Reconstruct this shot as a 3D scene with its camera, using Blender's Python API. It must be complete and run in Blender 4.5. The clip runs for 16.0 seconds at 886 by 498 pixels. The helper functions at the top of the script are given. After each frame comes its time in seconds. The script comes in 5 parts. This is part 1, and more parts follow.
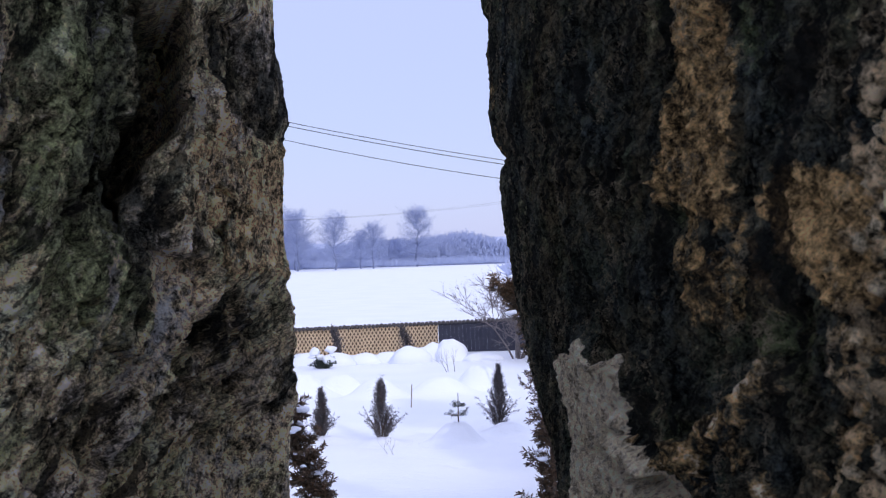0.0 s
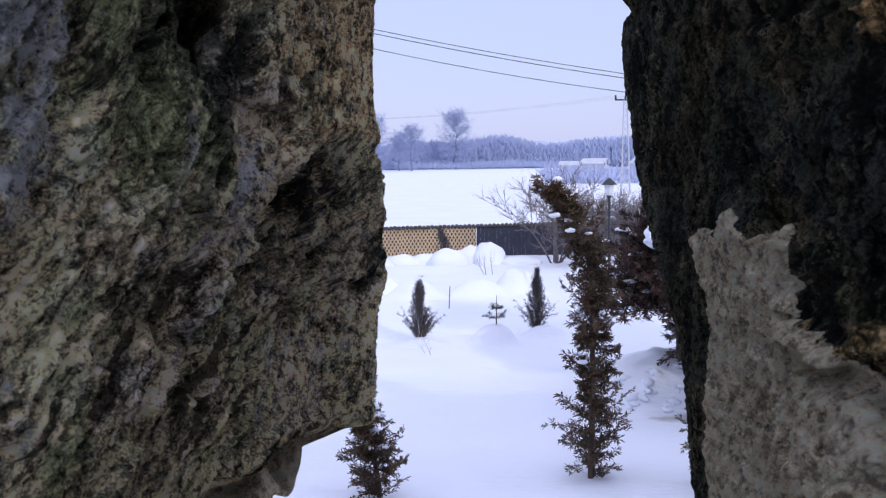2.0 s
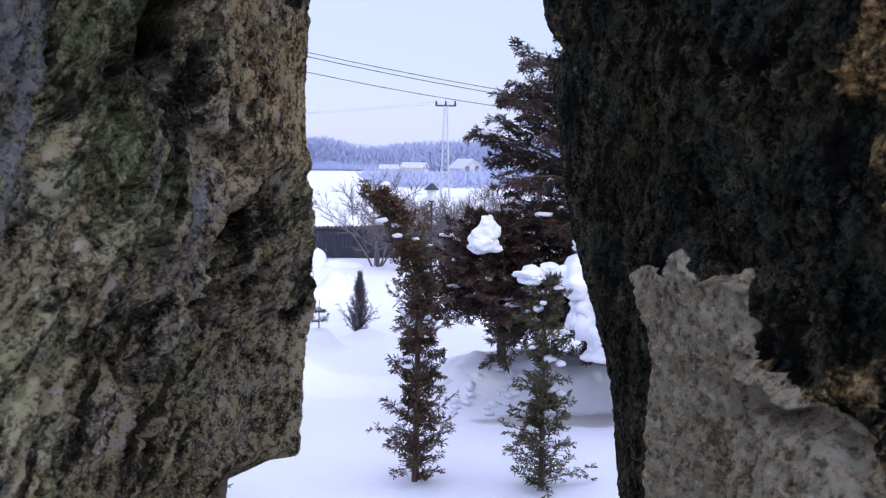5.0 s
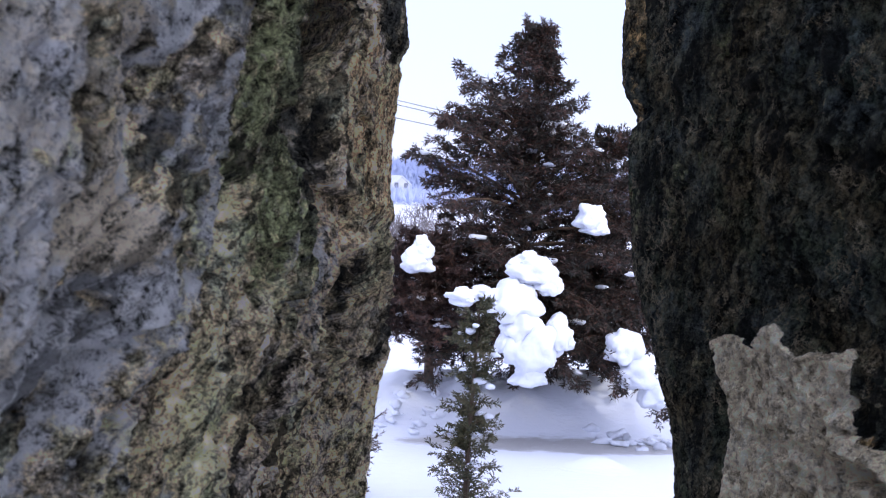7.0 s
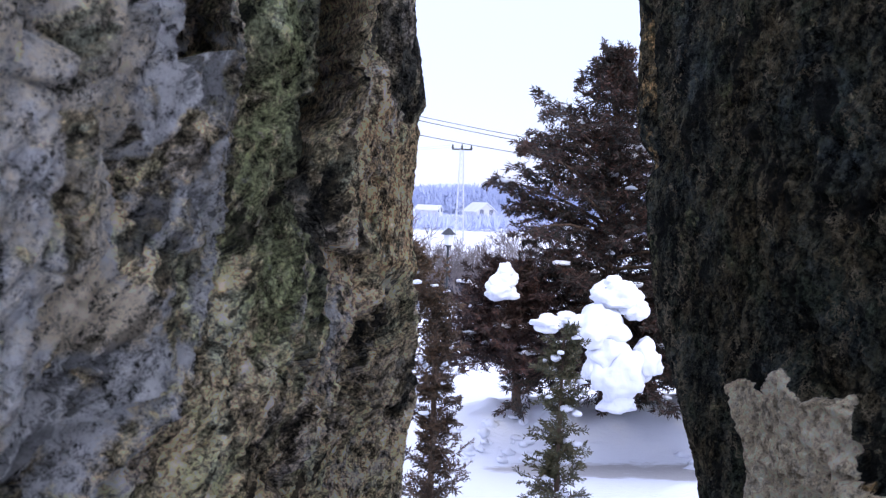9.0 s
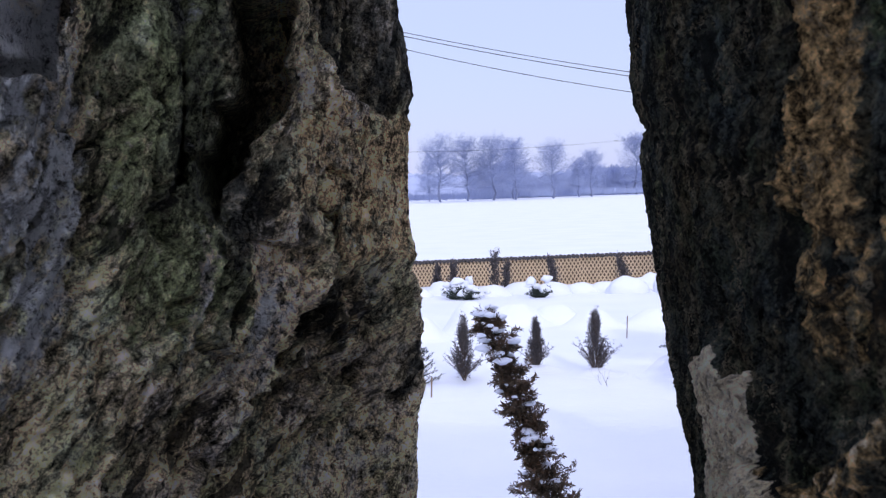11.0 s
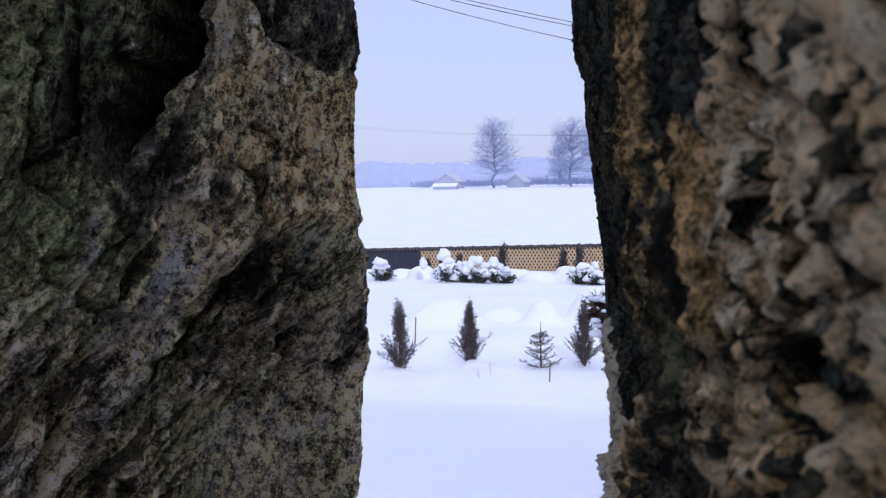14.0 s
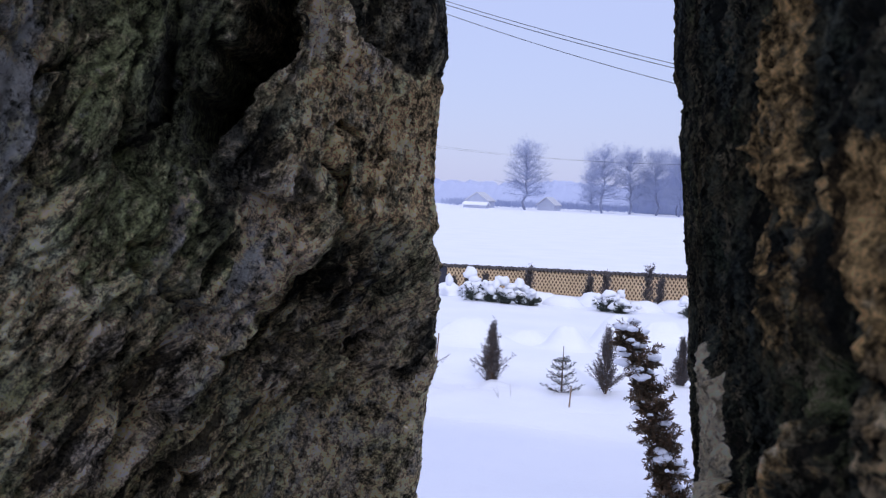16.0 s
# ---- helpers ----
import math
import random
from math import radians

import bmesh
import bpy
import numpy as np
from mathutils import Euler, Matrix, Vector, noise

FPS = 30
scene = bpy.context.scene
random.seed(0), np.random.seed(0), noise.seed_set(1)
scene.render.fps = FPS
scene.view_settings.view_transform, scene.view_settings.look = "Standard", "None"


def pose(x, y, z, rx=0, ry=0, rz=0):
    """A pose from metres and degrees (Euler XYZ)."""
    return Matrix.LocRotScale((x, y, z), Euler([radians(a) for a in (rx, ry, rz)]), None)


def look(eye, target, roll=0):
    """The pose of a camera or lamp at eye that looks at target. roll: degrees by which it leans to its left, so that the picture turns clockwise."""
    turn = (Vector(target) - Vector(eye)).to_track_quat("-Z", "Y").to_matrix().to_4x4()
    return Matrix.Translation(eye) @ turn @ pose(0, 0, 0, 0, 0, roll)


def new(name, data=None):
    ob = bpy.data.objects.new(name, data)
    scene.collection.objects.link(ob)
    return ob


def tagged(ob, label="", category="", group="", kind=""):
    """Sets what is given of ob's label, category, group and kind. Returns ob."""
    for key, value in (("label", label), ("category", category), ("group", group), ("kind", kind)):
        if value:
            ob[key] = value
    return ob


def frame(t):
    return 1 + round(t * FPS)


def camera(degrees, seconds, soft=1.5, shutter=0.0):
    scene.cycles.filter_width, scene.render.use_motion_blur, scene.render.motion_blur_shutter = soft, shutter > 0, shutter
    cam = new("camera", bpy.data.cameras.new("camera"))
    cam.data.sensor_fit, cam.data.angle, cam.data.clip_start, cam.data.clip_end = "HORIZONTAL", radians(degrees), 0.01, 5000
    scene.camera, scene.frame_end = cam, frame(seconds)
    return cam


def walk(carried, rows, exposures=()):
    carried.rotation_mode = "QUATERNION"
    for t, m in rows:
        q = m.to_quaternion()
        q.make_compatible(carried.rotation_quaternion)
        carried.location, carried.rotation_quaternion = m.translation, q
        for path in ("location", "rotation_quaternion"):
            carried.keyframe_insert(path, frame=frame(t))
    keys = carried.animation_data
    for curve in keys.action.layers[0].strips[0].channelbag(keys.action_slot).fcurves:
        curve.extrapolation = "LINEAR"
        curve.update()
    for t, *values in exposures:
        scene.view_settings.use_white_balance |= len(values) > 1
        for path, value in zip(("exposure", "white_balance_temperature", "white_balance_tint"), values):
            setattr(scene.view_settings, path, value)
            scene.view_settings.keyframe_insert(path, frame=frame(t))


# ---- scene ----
cam = camera(43.0, 16.0, 1.0)
cam.data.dof.use_dof, cam.data.dof.focus_distance, cam.data.dof.aperture_fstop = True, 1.6, 34.0
PATH = [
    (0, (0.013, 0.032, 3.402), (-0.023, 2.031, 3.414), -1.8),
    (0.5, (-0.024, 0.077, 3.406), (-0.026, 2.076, 3.364), 0.1),
    (1, (-0.036, 0.124, 3.4), (-0.096, 2.121, 3.315), 0.1),
    (1.5, (-0.042, 0.13, 3.382), (-0.151, 2.123, 3.265), -0.7),
    (2, (-0.044, 0.138, 3.373), (-0.15, 2.129, 3.215), -0.8),
    (2.5, (-0.041, 0.148, 3.379), (-0.111, 2.143, 3.248), -0.6),
    (3, (-0.043, 0.153, 3.38), (-0.093, 2.148, 3.248), -0.3),
    (3.2, (-0.043, 0.158, 3.379), (-0.105, 2.151, 3.235), -0.4),
    (5.3, (-0.148, 0.137, 3.398), (0.102, 2.116, 3.245), 1.0),
    (5.5, (-0.159, 0.134, 3.401), (0.105, 2.112, 3.256), 1.3),
    (6, (-0.18, 0.134, 3.407), (0.165, 2.1, 3.277), 2.4),
    (6.5, (-0.208, 0.135, 3.411), (0.257, 2.075, 3.272), 2.7),
    (7, (-0.248, 0.138, 3.419), (0.098, 2.104, 3.3), 3.8),
    (7.5, (-0.254, 0.137, 3.421), (0.109, 2.101, 3.309), 4.1),
    (8, (-0.256, 0.138, 3.422), (0.073, 2.108, 3.322), 4.2),
    (8.5, (-0.241, 0.13, 3.427), (0.056, 2.106, 3.344), 4.8),
    (9, (-0.202, 0.105, 3.442), (-0.011, 2.094, 3.363), 1.9),
    (9.2, (-0.163, 0.095, 3.448), (0.035, 2.083, 3.36), 0.6),
    (11.3, (0.116, 0.119, 3.438), (-0.369, 2.056, 3.327), -2.4),
    (11.5, (0.141, 0.141, 3.429), (-0.365, 2.071, 3.298), -2.6),
    (12, (0.163, 0.161, 3.427), (-0.408, 2.074, 3.304), -2.7),
    (12.5, (0.189, 0.188, 3.42), (-0.356, 2.107, 3.273), -2.7),
    (13, (0.202, 0.194, 3.418), (-0.411, 2.093, 3.286), -1.8),
    (13.5, (0.205, 0.197, 3.419), (-0.441, 2.084, 3.267), -2.0),
    (14, (0.205, 0.194, 3.421), (-0.44, 2.083, 3.296), -1.3),
    (14.5, (0.204, 0.191, 3.42), (-0.38, 2.103, 3.372), -0.4),
    (15, (0.186, 0.188, 3.415), (-0.309, 2.125, 3.404), 1.9),
    (15.5, (0.178, 0.191, 3.412), (-0.425, 2.097, 3.362), 2.5),
    (16, (0.165, 0.194, 3.415), (-0.525, 2.068, 3.32), 2.5),
]
EXPOSURES = [(0.0, 0.05), (3.0, 0.1), (5.3, 0.38), (6.8, 0.74), (9.0, 0.76), (9.2, 0.62), (11.3, 0.1), (12.5, 0.0), (14.5, -0.03), (16.0, -0.1)]
walk(cam, [(t, look(eye, target, roll)) for t, eye, target, roll in PATH], EXPOSURES)

# ---- sky and sun ----
SUN_AZIMUTH, SUN_HEIGHT = radians(152), radians(27)   # clockwise from +y, above the horizon
world = bpy.data.worlds.new("winter_sky")
scene.world = world
world.use_nodes = True
wt = world.node_tree
sky = wt.nodes.new("ShaderNodeTexSky")
sky.sky_type = "NISHITA"
sky.sun_disc = False
sky.sun_elevation = SUN_HEIGHT
sky.sun_rotation = SUN_AZIMUTH
sky.air_density, sky.dust_density, sky.ozone_density = 1.2, 0.6, 3.0
veil = wt.nodes.new("ShaderNodeMix")          # bright winter haze over the clear sky
veil.data_type = "RGBA"
veil.inputs[0].default_value = 0.78
where = wt.nodes.new("ShaderNodeTexCoord")
parts_of = wt.nodes.new("ShaderNodeSeparateXYZ")
dome = wt.nodes.new("ShaderNodeValToRGB")      # thin cloud, brighter towards the zenith
dome.color_ramp.elements[0].position, dome.color_ramp.elements[0].color = 0.0, (0.302, 0.336, 0.568, 1)
dome.color_ramp.elements[1].position, dome.color_ramp.elements[1].color = 0.8, (0.71, 0.745, 1.015, 1)
middle = dome.color_ramp.elements.new(0.28)
middle.color = (0.345, 0.374, 0.612, 1)
gain = wt.nodes.new("ShaderNodeVectorMath")
gain.operation = "SCALE"
gain.inputs["Scale"].default_value = 15.0
wt.links.new(where.outputs["Generated"], parts_of.inputs[0])
wt.links.new(parts_of.outputs["Z"], dome.inputs[0])
wt.links.new(dome.outputs[0], gain.inputs[0])
wt.links.new(gain.outputs[0], veil.inputs[7])
wt.links.new(sky.outputs[0], veil.inputs[6])
wt.links.new(veil.outputs[2], wt.nodes["Background"].inputs[0])
wt.nodes["Background"].inputs[1].default_value = 0.12
sun = new("sun", bpy.data.lights.new("sun", "SUN"))
sun.data.energy, sun.data.angle, sun.data.color = 1.1, radians(0.8), (1.0, 0.96, 0.92)
sun_way = Vector((math.sin(SUN_AZIMUTH) * math.cos(SUN_HEIGHT), math.cos(SUN_AZIMUTH) * math.cos(SUN_HEIGHT), math.sin(SUN_HEIGHT)))
sun.matrix_world = look((30, 10, 30), Vector((30, 10, 30)) - sun_way)


# ---- noise ----
def lattice(ix, iy, iz, seed):
    h = (np.atleast_1d(ix).astype(np.int64) * 374761393 + np.atleast_1d(iy).astype(np.int64) * 668265263 + np.atleast_1d(iz).astype(np.int64) * 1274126177 + seed * 974711) & 0xFFFFFFFF
    h = ((h ^ (h >> 13)) * 1103515245) & 0xFFFFFFFF
    h = ((h ^ (h >> 16)) * 1597334677) & 0xFFFFFFFF
    return (((h ^ (h >> 15)) & 0xFFFF) / 32767.5 - 1.0).reshape(np.shape(ix))


def vnoise(x, y, z, seed=0):
    """Smooth value noise, -1 to 1."""
    x, y, z = np.broadcast_arrays(np.asarray(x, float), np.asarray(y, float), np.asarray(z, float))
    ix, iy, iz = np.floor(x), np.floor(y), np.floor(z)
    fx, fy, fz = x - ix, y - iy, z - iz
    fx, fy, fz = (f * f * f * (f * (f * 6 - 15) + 10) for f in (fx, fy, fz))
    out = 0
    for a in (0, 1):
        for b in (0, 1):
            for c in (0, 1):
                w = (fx if a else 1 - fx) * (fy if b else 1 - fy) * (fz if c else 1 - fz)
                out = out + w * lattice(ix + a, iy + b, iz + c, seed)
    return out


def fbm(x, y, z, seed=0, octaves=4, gain=0.5, ridge=False):
    total, amp, out = 0.0, 1.0, 0.0
    for o in range(octaves):
        n = vnoise(x * 2 ** o + 7.3 * o, y * 2 ** o + 3.1 * o, z * 2 ** o + 1.7 * o, seed + o)
        out = out + amp * (1 - 2 * np.abs(n) if ridge else n)
        total += amp
        amp *= gain
    return out / total


def smooth(a, b, x):
    f = np.clip((x - a) / (b - a), 0, 1)
    return f * f * (3 - 2 * f)


def inside(points, u, v):
    """Signed distance to a polygon, positive inside."""
    px, py = np.array(points, float).T
    dist, odd = np.full(u.shape, 1e9), np.zeros(u.shape, bool)
    for i in range(len(px)):
        ax, ay, bx, by = px[i - 1], py[i - 1], px[i], py[i]
        ex, ey = bx - ax, by - ay
        h = np.clip(((u - ax) * ex + (v - ay) * ey) / (ex * ex + ey * ey), 0, 1)
        dist = np.minimum(dist, np.hypot(u - ax - h * ex, v - ay - h * ey))
        odd ^= ((ay > v) != (by > v)) & (u < (bx - ax) * (v - ay) / (by - ay + 1e-12) + ax)
    return np.where(odd, dist, -dist)


# ---- mesh helpers ----
def mesh_from(name, verts, faces, smooth_faces=True):
    """verts: N x 3, faces: M x k index array (k equal for all)."""
    verts, faces = np.asarray(verts, np.float32), np.asarray(faces, np.int32)
    me = bpy.data.meshes.new(name)
    me.vertices.add(len(verts))
    me.vertices.foreach_set("co", verts.ravel())
    k = faces.shape[1]
    me.loops.add(faces.size)
    me.loops.foreach_set("vertex_index", faces.ravel())
    me.polygons.add(len(faces))
    me.polygons.foreach_set("loop_start", np.arange(0, faces.size, k, dtype=np.int32))
    me.polygons.foreach_set("use_smooth", np.full(len(faces), smooth_faces))
    me.update(calc_edges=True)
    me.validate()
    return me


def grid_faces(rows, cols):
    i = np.arange(rows * cols).reshape(rows, cols)
    return np.stack([i[:-1, :-1], i[:-1, 1:], i[1:, 1:], i[1:, :-1]], -1).reshape(-1, 4)


def attribute(me, name, values):
    a = me.attributes.new(name, "FLOAT", "POINT")
    a.data.foreach_set("value", np.asarray(values, np.float32).ravel())


def put(name, me, material, parent=None, label=""):
    ob = new(name, me)
    if material:
        me.materials.clear()
        me.materials.append(material)
    if parent:
        ob.parent = parent
    if label:
        ob["label"] = label
    return ob


def part(name, bm, material, parent, label=""):
    me = bpy.data.meshes.new(name)
    bm.to_mesh(me)
    bm.free()
    return put(name, me, material, parent, label)


def box(bm, x0, x1, y0, y1, z0, z1, turn=None):
    r = bmesh.ops.create_cube(bm, size=1.0)
    m = Matrix.Translation(((x0 + x1) / 2, (y0 + y1) / 2, (z0 + z1) / 2)) @ Matrix.Diagonal((x1 - x0, y1 - y0, z1 - z0, 1))
    bmesh.ops.transform(bm, matrix=(turn or Matrix()) @ m, verts=r["verts"])
    return r["verts"]


class Tubes:
    """Tapered limbs, gathered into one mesh."""

    def __init__(self, sides=5):
        self.v, self.f, self.n, self.sides = [], [], 0, sides

    def add(self, points, radii):
        points = [Vector(p) for p in points]
        s, rings = self.sides, len(points)
        for i, p in enumerate(points):
            d = (points[min(i + 1, rings - 1)] - points[max(i - 1, 0)]).normalized()
            a = d.orthogonal().normalized()
            b = d.cross(a)
            for k in range(s):
                w = 2 * math.pi * k / s
                self.v.append(p + (a * math.cos(w) + b * math.sin(w)) * radii[i])
        for i in range(rings - 1):
            for k in range(s):
                j = self.n + i * s
                self.f.append((j + k, j + (k + 1) % s, j + s + (k + 1) % s, j + s + k))
        self.n += rings * s

    def mesh(self, name):
        return mesh_from(name, [tuple(v) for v in self.v], self.f)


def leaves(name, base, way, side, length, width):
    """Many small pointed blades: N x 3 arrays, N lengths and widths."""
    base, way, side = (np.asarray(a, float) for a in (base, way, side))
    L, W = np.asarray(length, float)[:, None], np.asarray(width, float)[:, None]
    nrm = np.cross(way, side)
    v = np.stack([base, base + way * L * 0.45 + side * W / 2 + nrm * W * 0.12, base + way * L, base + way * L * 0.45 - side * W / 2 + nrm * W * 0.12], 1)
    n = len(base)
    return mesh_from(name, v.reshape(-1, 3), np.arange(4 * n).reshape(n, 4), False)


def unit(a):
    return a / (np.linalg.norm(a, axis=-1, keepdims=True) + 1e-9)


# ---- materials ----
def nodes_of(name, roughness=0.8):
    m = bpy.data.materials.new(name)
    m.use_nodes = True
    t = m.node_tree
    b = t.nodes["Principled BSDF"]
    b.inputs["Roughness"].default_value = roughness
    return m, t, b


def add_noise(t, scale, detail=4.0, rough=0.6, vector=None, kind="ShaderNodeTexNoise"):
    n = t.nodes.new(kind)
    n.inputs["Scale"].default_value = scale
    if kind == "ShaderNodeTexNoise":
        n.inputs["Detail"].default_value, n.inputs["Roughness"].default_value = detail, rough
    if vector:
        t.links.new(vector, n.inputs["Vector"])
    return n


def coords(t, scale=(1, 1, 1), rotation=(0, 0, 0), which="Object"):
    c = t.nodes.new("ShaderNodeTexCoord")
    m = t.nodes.new("ShaderNodeMapping")
    m.inputs["Scale"].default_value = scale
    m.inputs["Rotation"].default_value = rotation
    t.links.new(c.outputs[which], m.inputs[0])
    return m.outputs[0]


def ramp(t, value, stops):
    r = t.nodes.new("ShaderNodeValToRGB")
    e = r.color_ramp.elements
    while len(e) < len(stops):
        e.new(0.5)
    for el, (p, c) in zip(e, stops):
        el.position, el.color = p, (*c, 1) if len(c) == 3 else c
    t.links.new(value, r.inputs[0])
    return r.outputs[0]


def mix(t, fac, a, b, blend="MIX"):
    n = t.nodes.new("ShaderNodeMix")
    n.data_type, n.blend_type = "RGBA", blend
    for sock, v in ((n.inputs[0], fac), (n.inputs[6], a), (n.inputs[7], b)):
        if isinstance(v, (int, float)):
            sock.default_value = v
        elif isinstance(v, tuple):
            sock.default_value = (*v, 1)
        else:
            t.links.new(v, sock)
    return n.outputs[2]


def maths(t, op, a, b=0.0):
    n = t.nodes.new("ShaderNodeMath")
    n.operation = op
    for sock, v in zip(n.inputs, (a, b)):
        if isinstance(v, (int, float)):
            sock.default_value = v
        else:
            t.links.new(v, sock)
    return n.outputs[0]


def read(t, name):
    n = t.nodes.new("ShaderNodeAttribute")
    n.attribute_name = name
    return n.outputs["Fac"]


def bump(t, b, height, strength, distance):
    n = t.nodes.new("ShaderNodeBump")
    n.inputs["Strength"].default_value, n.inputs["Distance"].default_value = strength, distance
    t.links.new(height, n.inputs["Height"])
    t.links.new(n.outputs[0], b.inputs["Normal"])


def rock_material(name, tints, stops, lichen, strata, thread_share, mossy, rusty, creamy):
    """Weathered stone: mineral hues, bedding and grain, moss, lichen, old mortar, rust-tan crust, pale threads."""
    m, t, b = nodes_of(name, 0.9)
    b.inputs["Specular IOR Level"].default_value = 0.05
    bed = t.nodes.new("ShaderNodeCombineXYZ")          # along and across the bedding
    for sock, attr, k in zip(bed.inputs, ("across", "along", "across"), strata):
        t.links.new(maths(t, "MULTIPLY", read(t, attr), k), sock)
    band = add_noise(t, 1.0, 9, 0.66, bed.outputs[0])
    fibre = add_noise(t, 3.1, 7, 0.7, bed.outputs[0])
    mott = add_noise(t, 165, 9, 0.72, coords(t))
    blotch = add_noise(t, 62, 8, 0.7, coords(t))
    grain = add_noise(t, 520, 6, 0.75, coords(t))
    patch = add_noise(t, 75, 8, 0.72, coords(t))
    broad = add_noise(t, 17, 5, 0.6, coords(t))
    wide = add_noise(t, 27, 6, 0.62, coords(t, (1, 1, 1), (0, 0.4, 0.3)))
    # light and dark minerals, one scale over another
    v = maths(t, "ADD", maths(t, "MULTIPLY", band.outputs[0], 0.26), maths(t, "MULTIPLY", mott.outputs[0], 0.30))
    v = maths(t, "ADD", v, maths(t, "ADD", maths(t, "MULTIPLY", grain.outputs[0], 0.24), maths(t, "MULTIPLY", fibre.outputs[0], 0.20)))
    even = maths(t, "ADD", maths(t, "MULTIPLY", mott.outputs[0], 0.34), maths(t, "MULTIPLY", grain.outputs[0], 0.26))
    even = maths(t, "ADD", even, maths(t, "MULTIPLY", blotch.outputs[0], 0.40))
    calm = read(t, "calm")
    v = maths(t, "ADD", maths(t, "MULTIPLY", v, maths(t, "SUBTRACT", 1.0, calm)), maths(t, "MULTIPLY", even, calm))
    tone = ramp(t, v, [(p, (c, c, c)) for p, c in stops])
    hue = ramp(t, maths(t, "ADD", maths(t, "MULTIPLY", broad.outputs[0], 0.6), maths(t, "MULTIPLY", fibre.outputs[0], 0.4)), [(0.40, tints[0]), (0.5, tints[1]), (0.60, tints[2])])
    hue = mix(t, ramp(t, wide.outputs[0], [(0.52, (0, 0, 0)), (0.66, (0.7, 0.7, 0.7))]), hue, tints[3])

    def mask(attr, low, high, raggedness=2.2):
        f = maths(t, "ADD", read(t, attr), maths(t, "MULTIPLY", maths(t, "SUBTRACT", patch.outputs[0], 0.5), raggedness))
        return ramp(t, f, [(low, (0, 0, 0)), (high, (1, 1, 1))])

    hue = mix(t, maths(t, "MULTIPLY", mask("moss", 0.33, 0.72), 0.9), hue, mossy)
    hue = mix(t, mask("tan", 0.42, 0.66), hue, rusty)
    # dark mask: darker streaks, shade coloured into the hollow, darker pebble gaps
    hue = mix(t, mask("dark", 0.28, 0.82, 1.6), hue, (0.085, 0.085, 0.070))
    colour = mix(t, 1.0, hue, tone, "MULTIPLY")
    # lichen: blue-grey crust, cream where it is old
    cream = mask("cream", 0.30, 0.80, 1.6)
    crust = mix(t, cream, lichen, creamy)
    crust = mix(t, 1.0, crust, ramp(t, v, [(0.43, (0.04, 0.045, 0.04)), (0.462, (0.45, 0.45, 0.44)), (0.492, (0.95, 0.95, 0.95)), (0.53, (1.15, 1.15, 1.15))]), "MULTIPLY")
    colour = mix(t, mask("pale", 0.30, 0.78), colour, crust)
    # fine pale threads and grains of quartz
    vor = t.nodes.new("ShaderNodeTexVoronoi")
    vor.feature = "DISTANCE_TO_EDGE"
    vor.inputs["Scale"].default_value = 46
    warp = t.nodes.new("ShaderNodeVectorMath")
    warp.operation = "MULTIPLY_ADD"
    t.links.new(add_noise(t, 60, 6, 0.7, coords(t)).outputs["Color"], warp.inputs[0])
    warp.inputs[1].default_value = (0.05, 0.05, 0.05)
    t.links.new(coords(t), warp.inputs[2])
    t.links.new(warp.outputs[0], vor.inputs["Vector"])
    thread = ramp(t, vor.outputs["Distance"], [(0.012, (1, 1, 1)), (0.05, (0, 0, 0))])
    some = ramp(t, add_noise(t, 22, 4, 0.6, coords(t)).outputs[0], [(0.5, (0, 0, 0)), (0.6, (1, 1, 1))])
    colour = mix(t, maths(t, "MULTIPLY", maths(t, "MULTIPLY", thread, some), thread_share), colour, (0.46, 0.38, 0.25))
    spots = t.nodes.new("ShaderNodeTexVoronoi")
    spots.inputs["Scale"].default_value = 150
    t.links.new(warp.outputs[0], spots.inputs["Vector"])
    speck = ramp(t, spots.outputs["Distance"], [(0.08, (1, 1, 1)), (0.22, (0, 0, 0))])
    sparse = ramp(t, patch.outputs[0], [(0.52, (0, 0, 0)), (0.6, (1, 1, 1))])
    colour = mix(t, maths(t, "MULTIPLY", maths(t, "MULTIPLY", speck, sparse), 0.5), colour, (0.48, 0.41, 0.30))
    # black streaks along the bedding, and black spots, coloured without relief
    black_spots = ramp(t, add_noise(t, 130, 7, 0.72, coords(t, (1, 1, 0.7))).outputs[0], [(0.345, (1, 1, 1)), (0.405, (0, 0, 0))])
    colour = mix(t, maths(t, "MULTIPLY", black_spots, 0.85), colour, (0.006, 0.006, 0.006))
    black_streaks = ramp(t, add_noise(t, 0.62, 8, 0.68, bed.outputs[0]).outputs[0], [(0.415, (1, 1, 1)), (0.455, (0, 0, 0))])
    colour = mix(t, maths(t, "MULTIPLY", black_streaks, maths(t, "SUBTRACT", 0.85, maths(t, "MULTIPLY", calm, 0.8))), colour, (0.012, 0.013, 0.012))
    mortar = mask("mortar", 0.42, 0.52, 1.4)
    soft = ramp(t, v, [(0.41, (0.14, 0.12, 0.085)), (0.445, (0.58, 0.48, 0.32)), (0.485, (0.92, 0.80, 0.56)), (0.54, (0.98, 0.91, 0.71))])
    sand = add_noise(t, 110, 8, 0.7, coords(t))
    soft = mix(t, 1.0, soft, ramp(t, sand.outputs[0], [(0.38, (0.36, 0.34, 0.30)), (0.47, (0.92, 0.90, 0.86)), (0.56, (1.2, 1.2, 1.17))]), "MULTIPLY")
    colour = mix(t, mortar, colour, soft)
    t.links.new(colour, b.inputs["Base Color"])
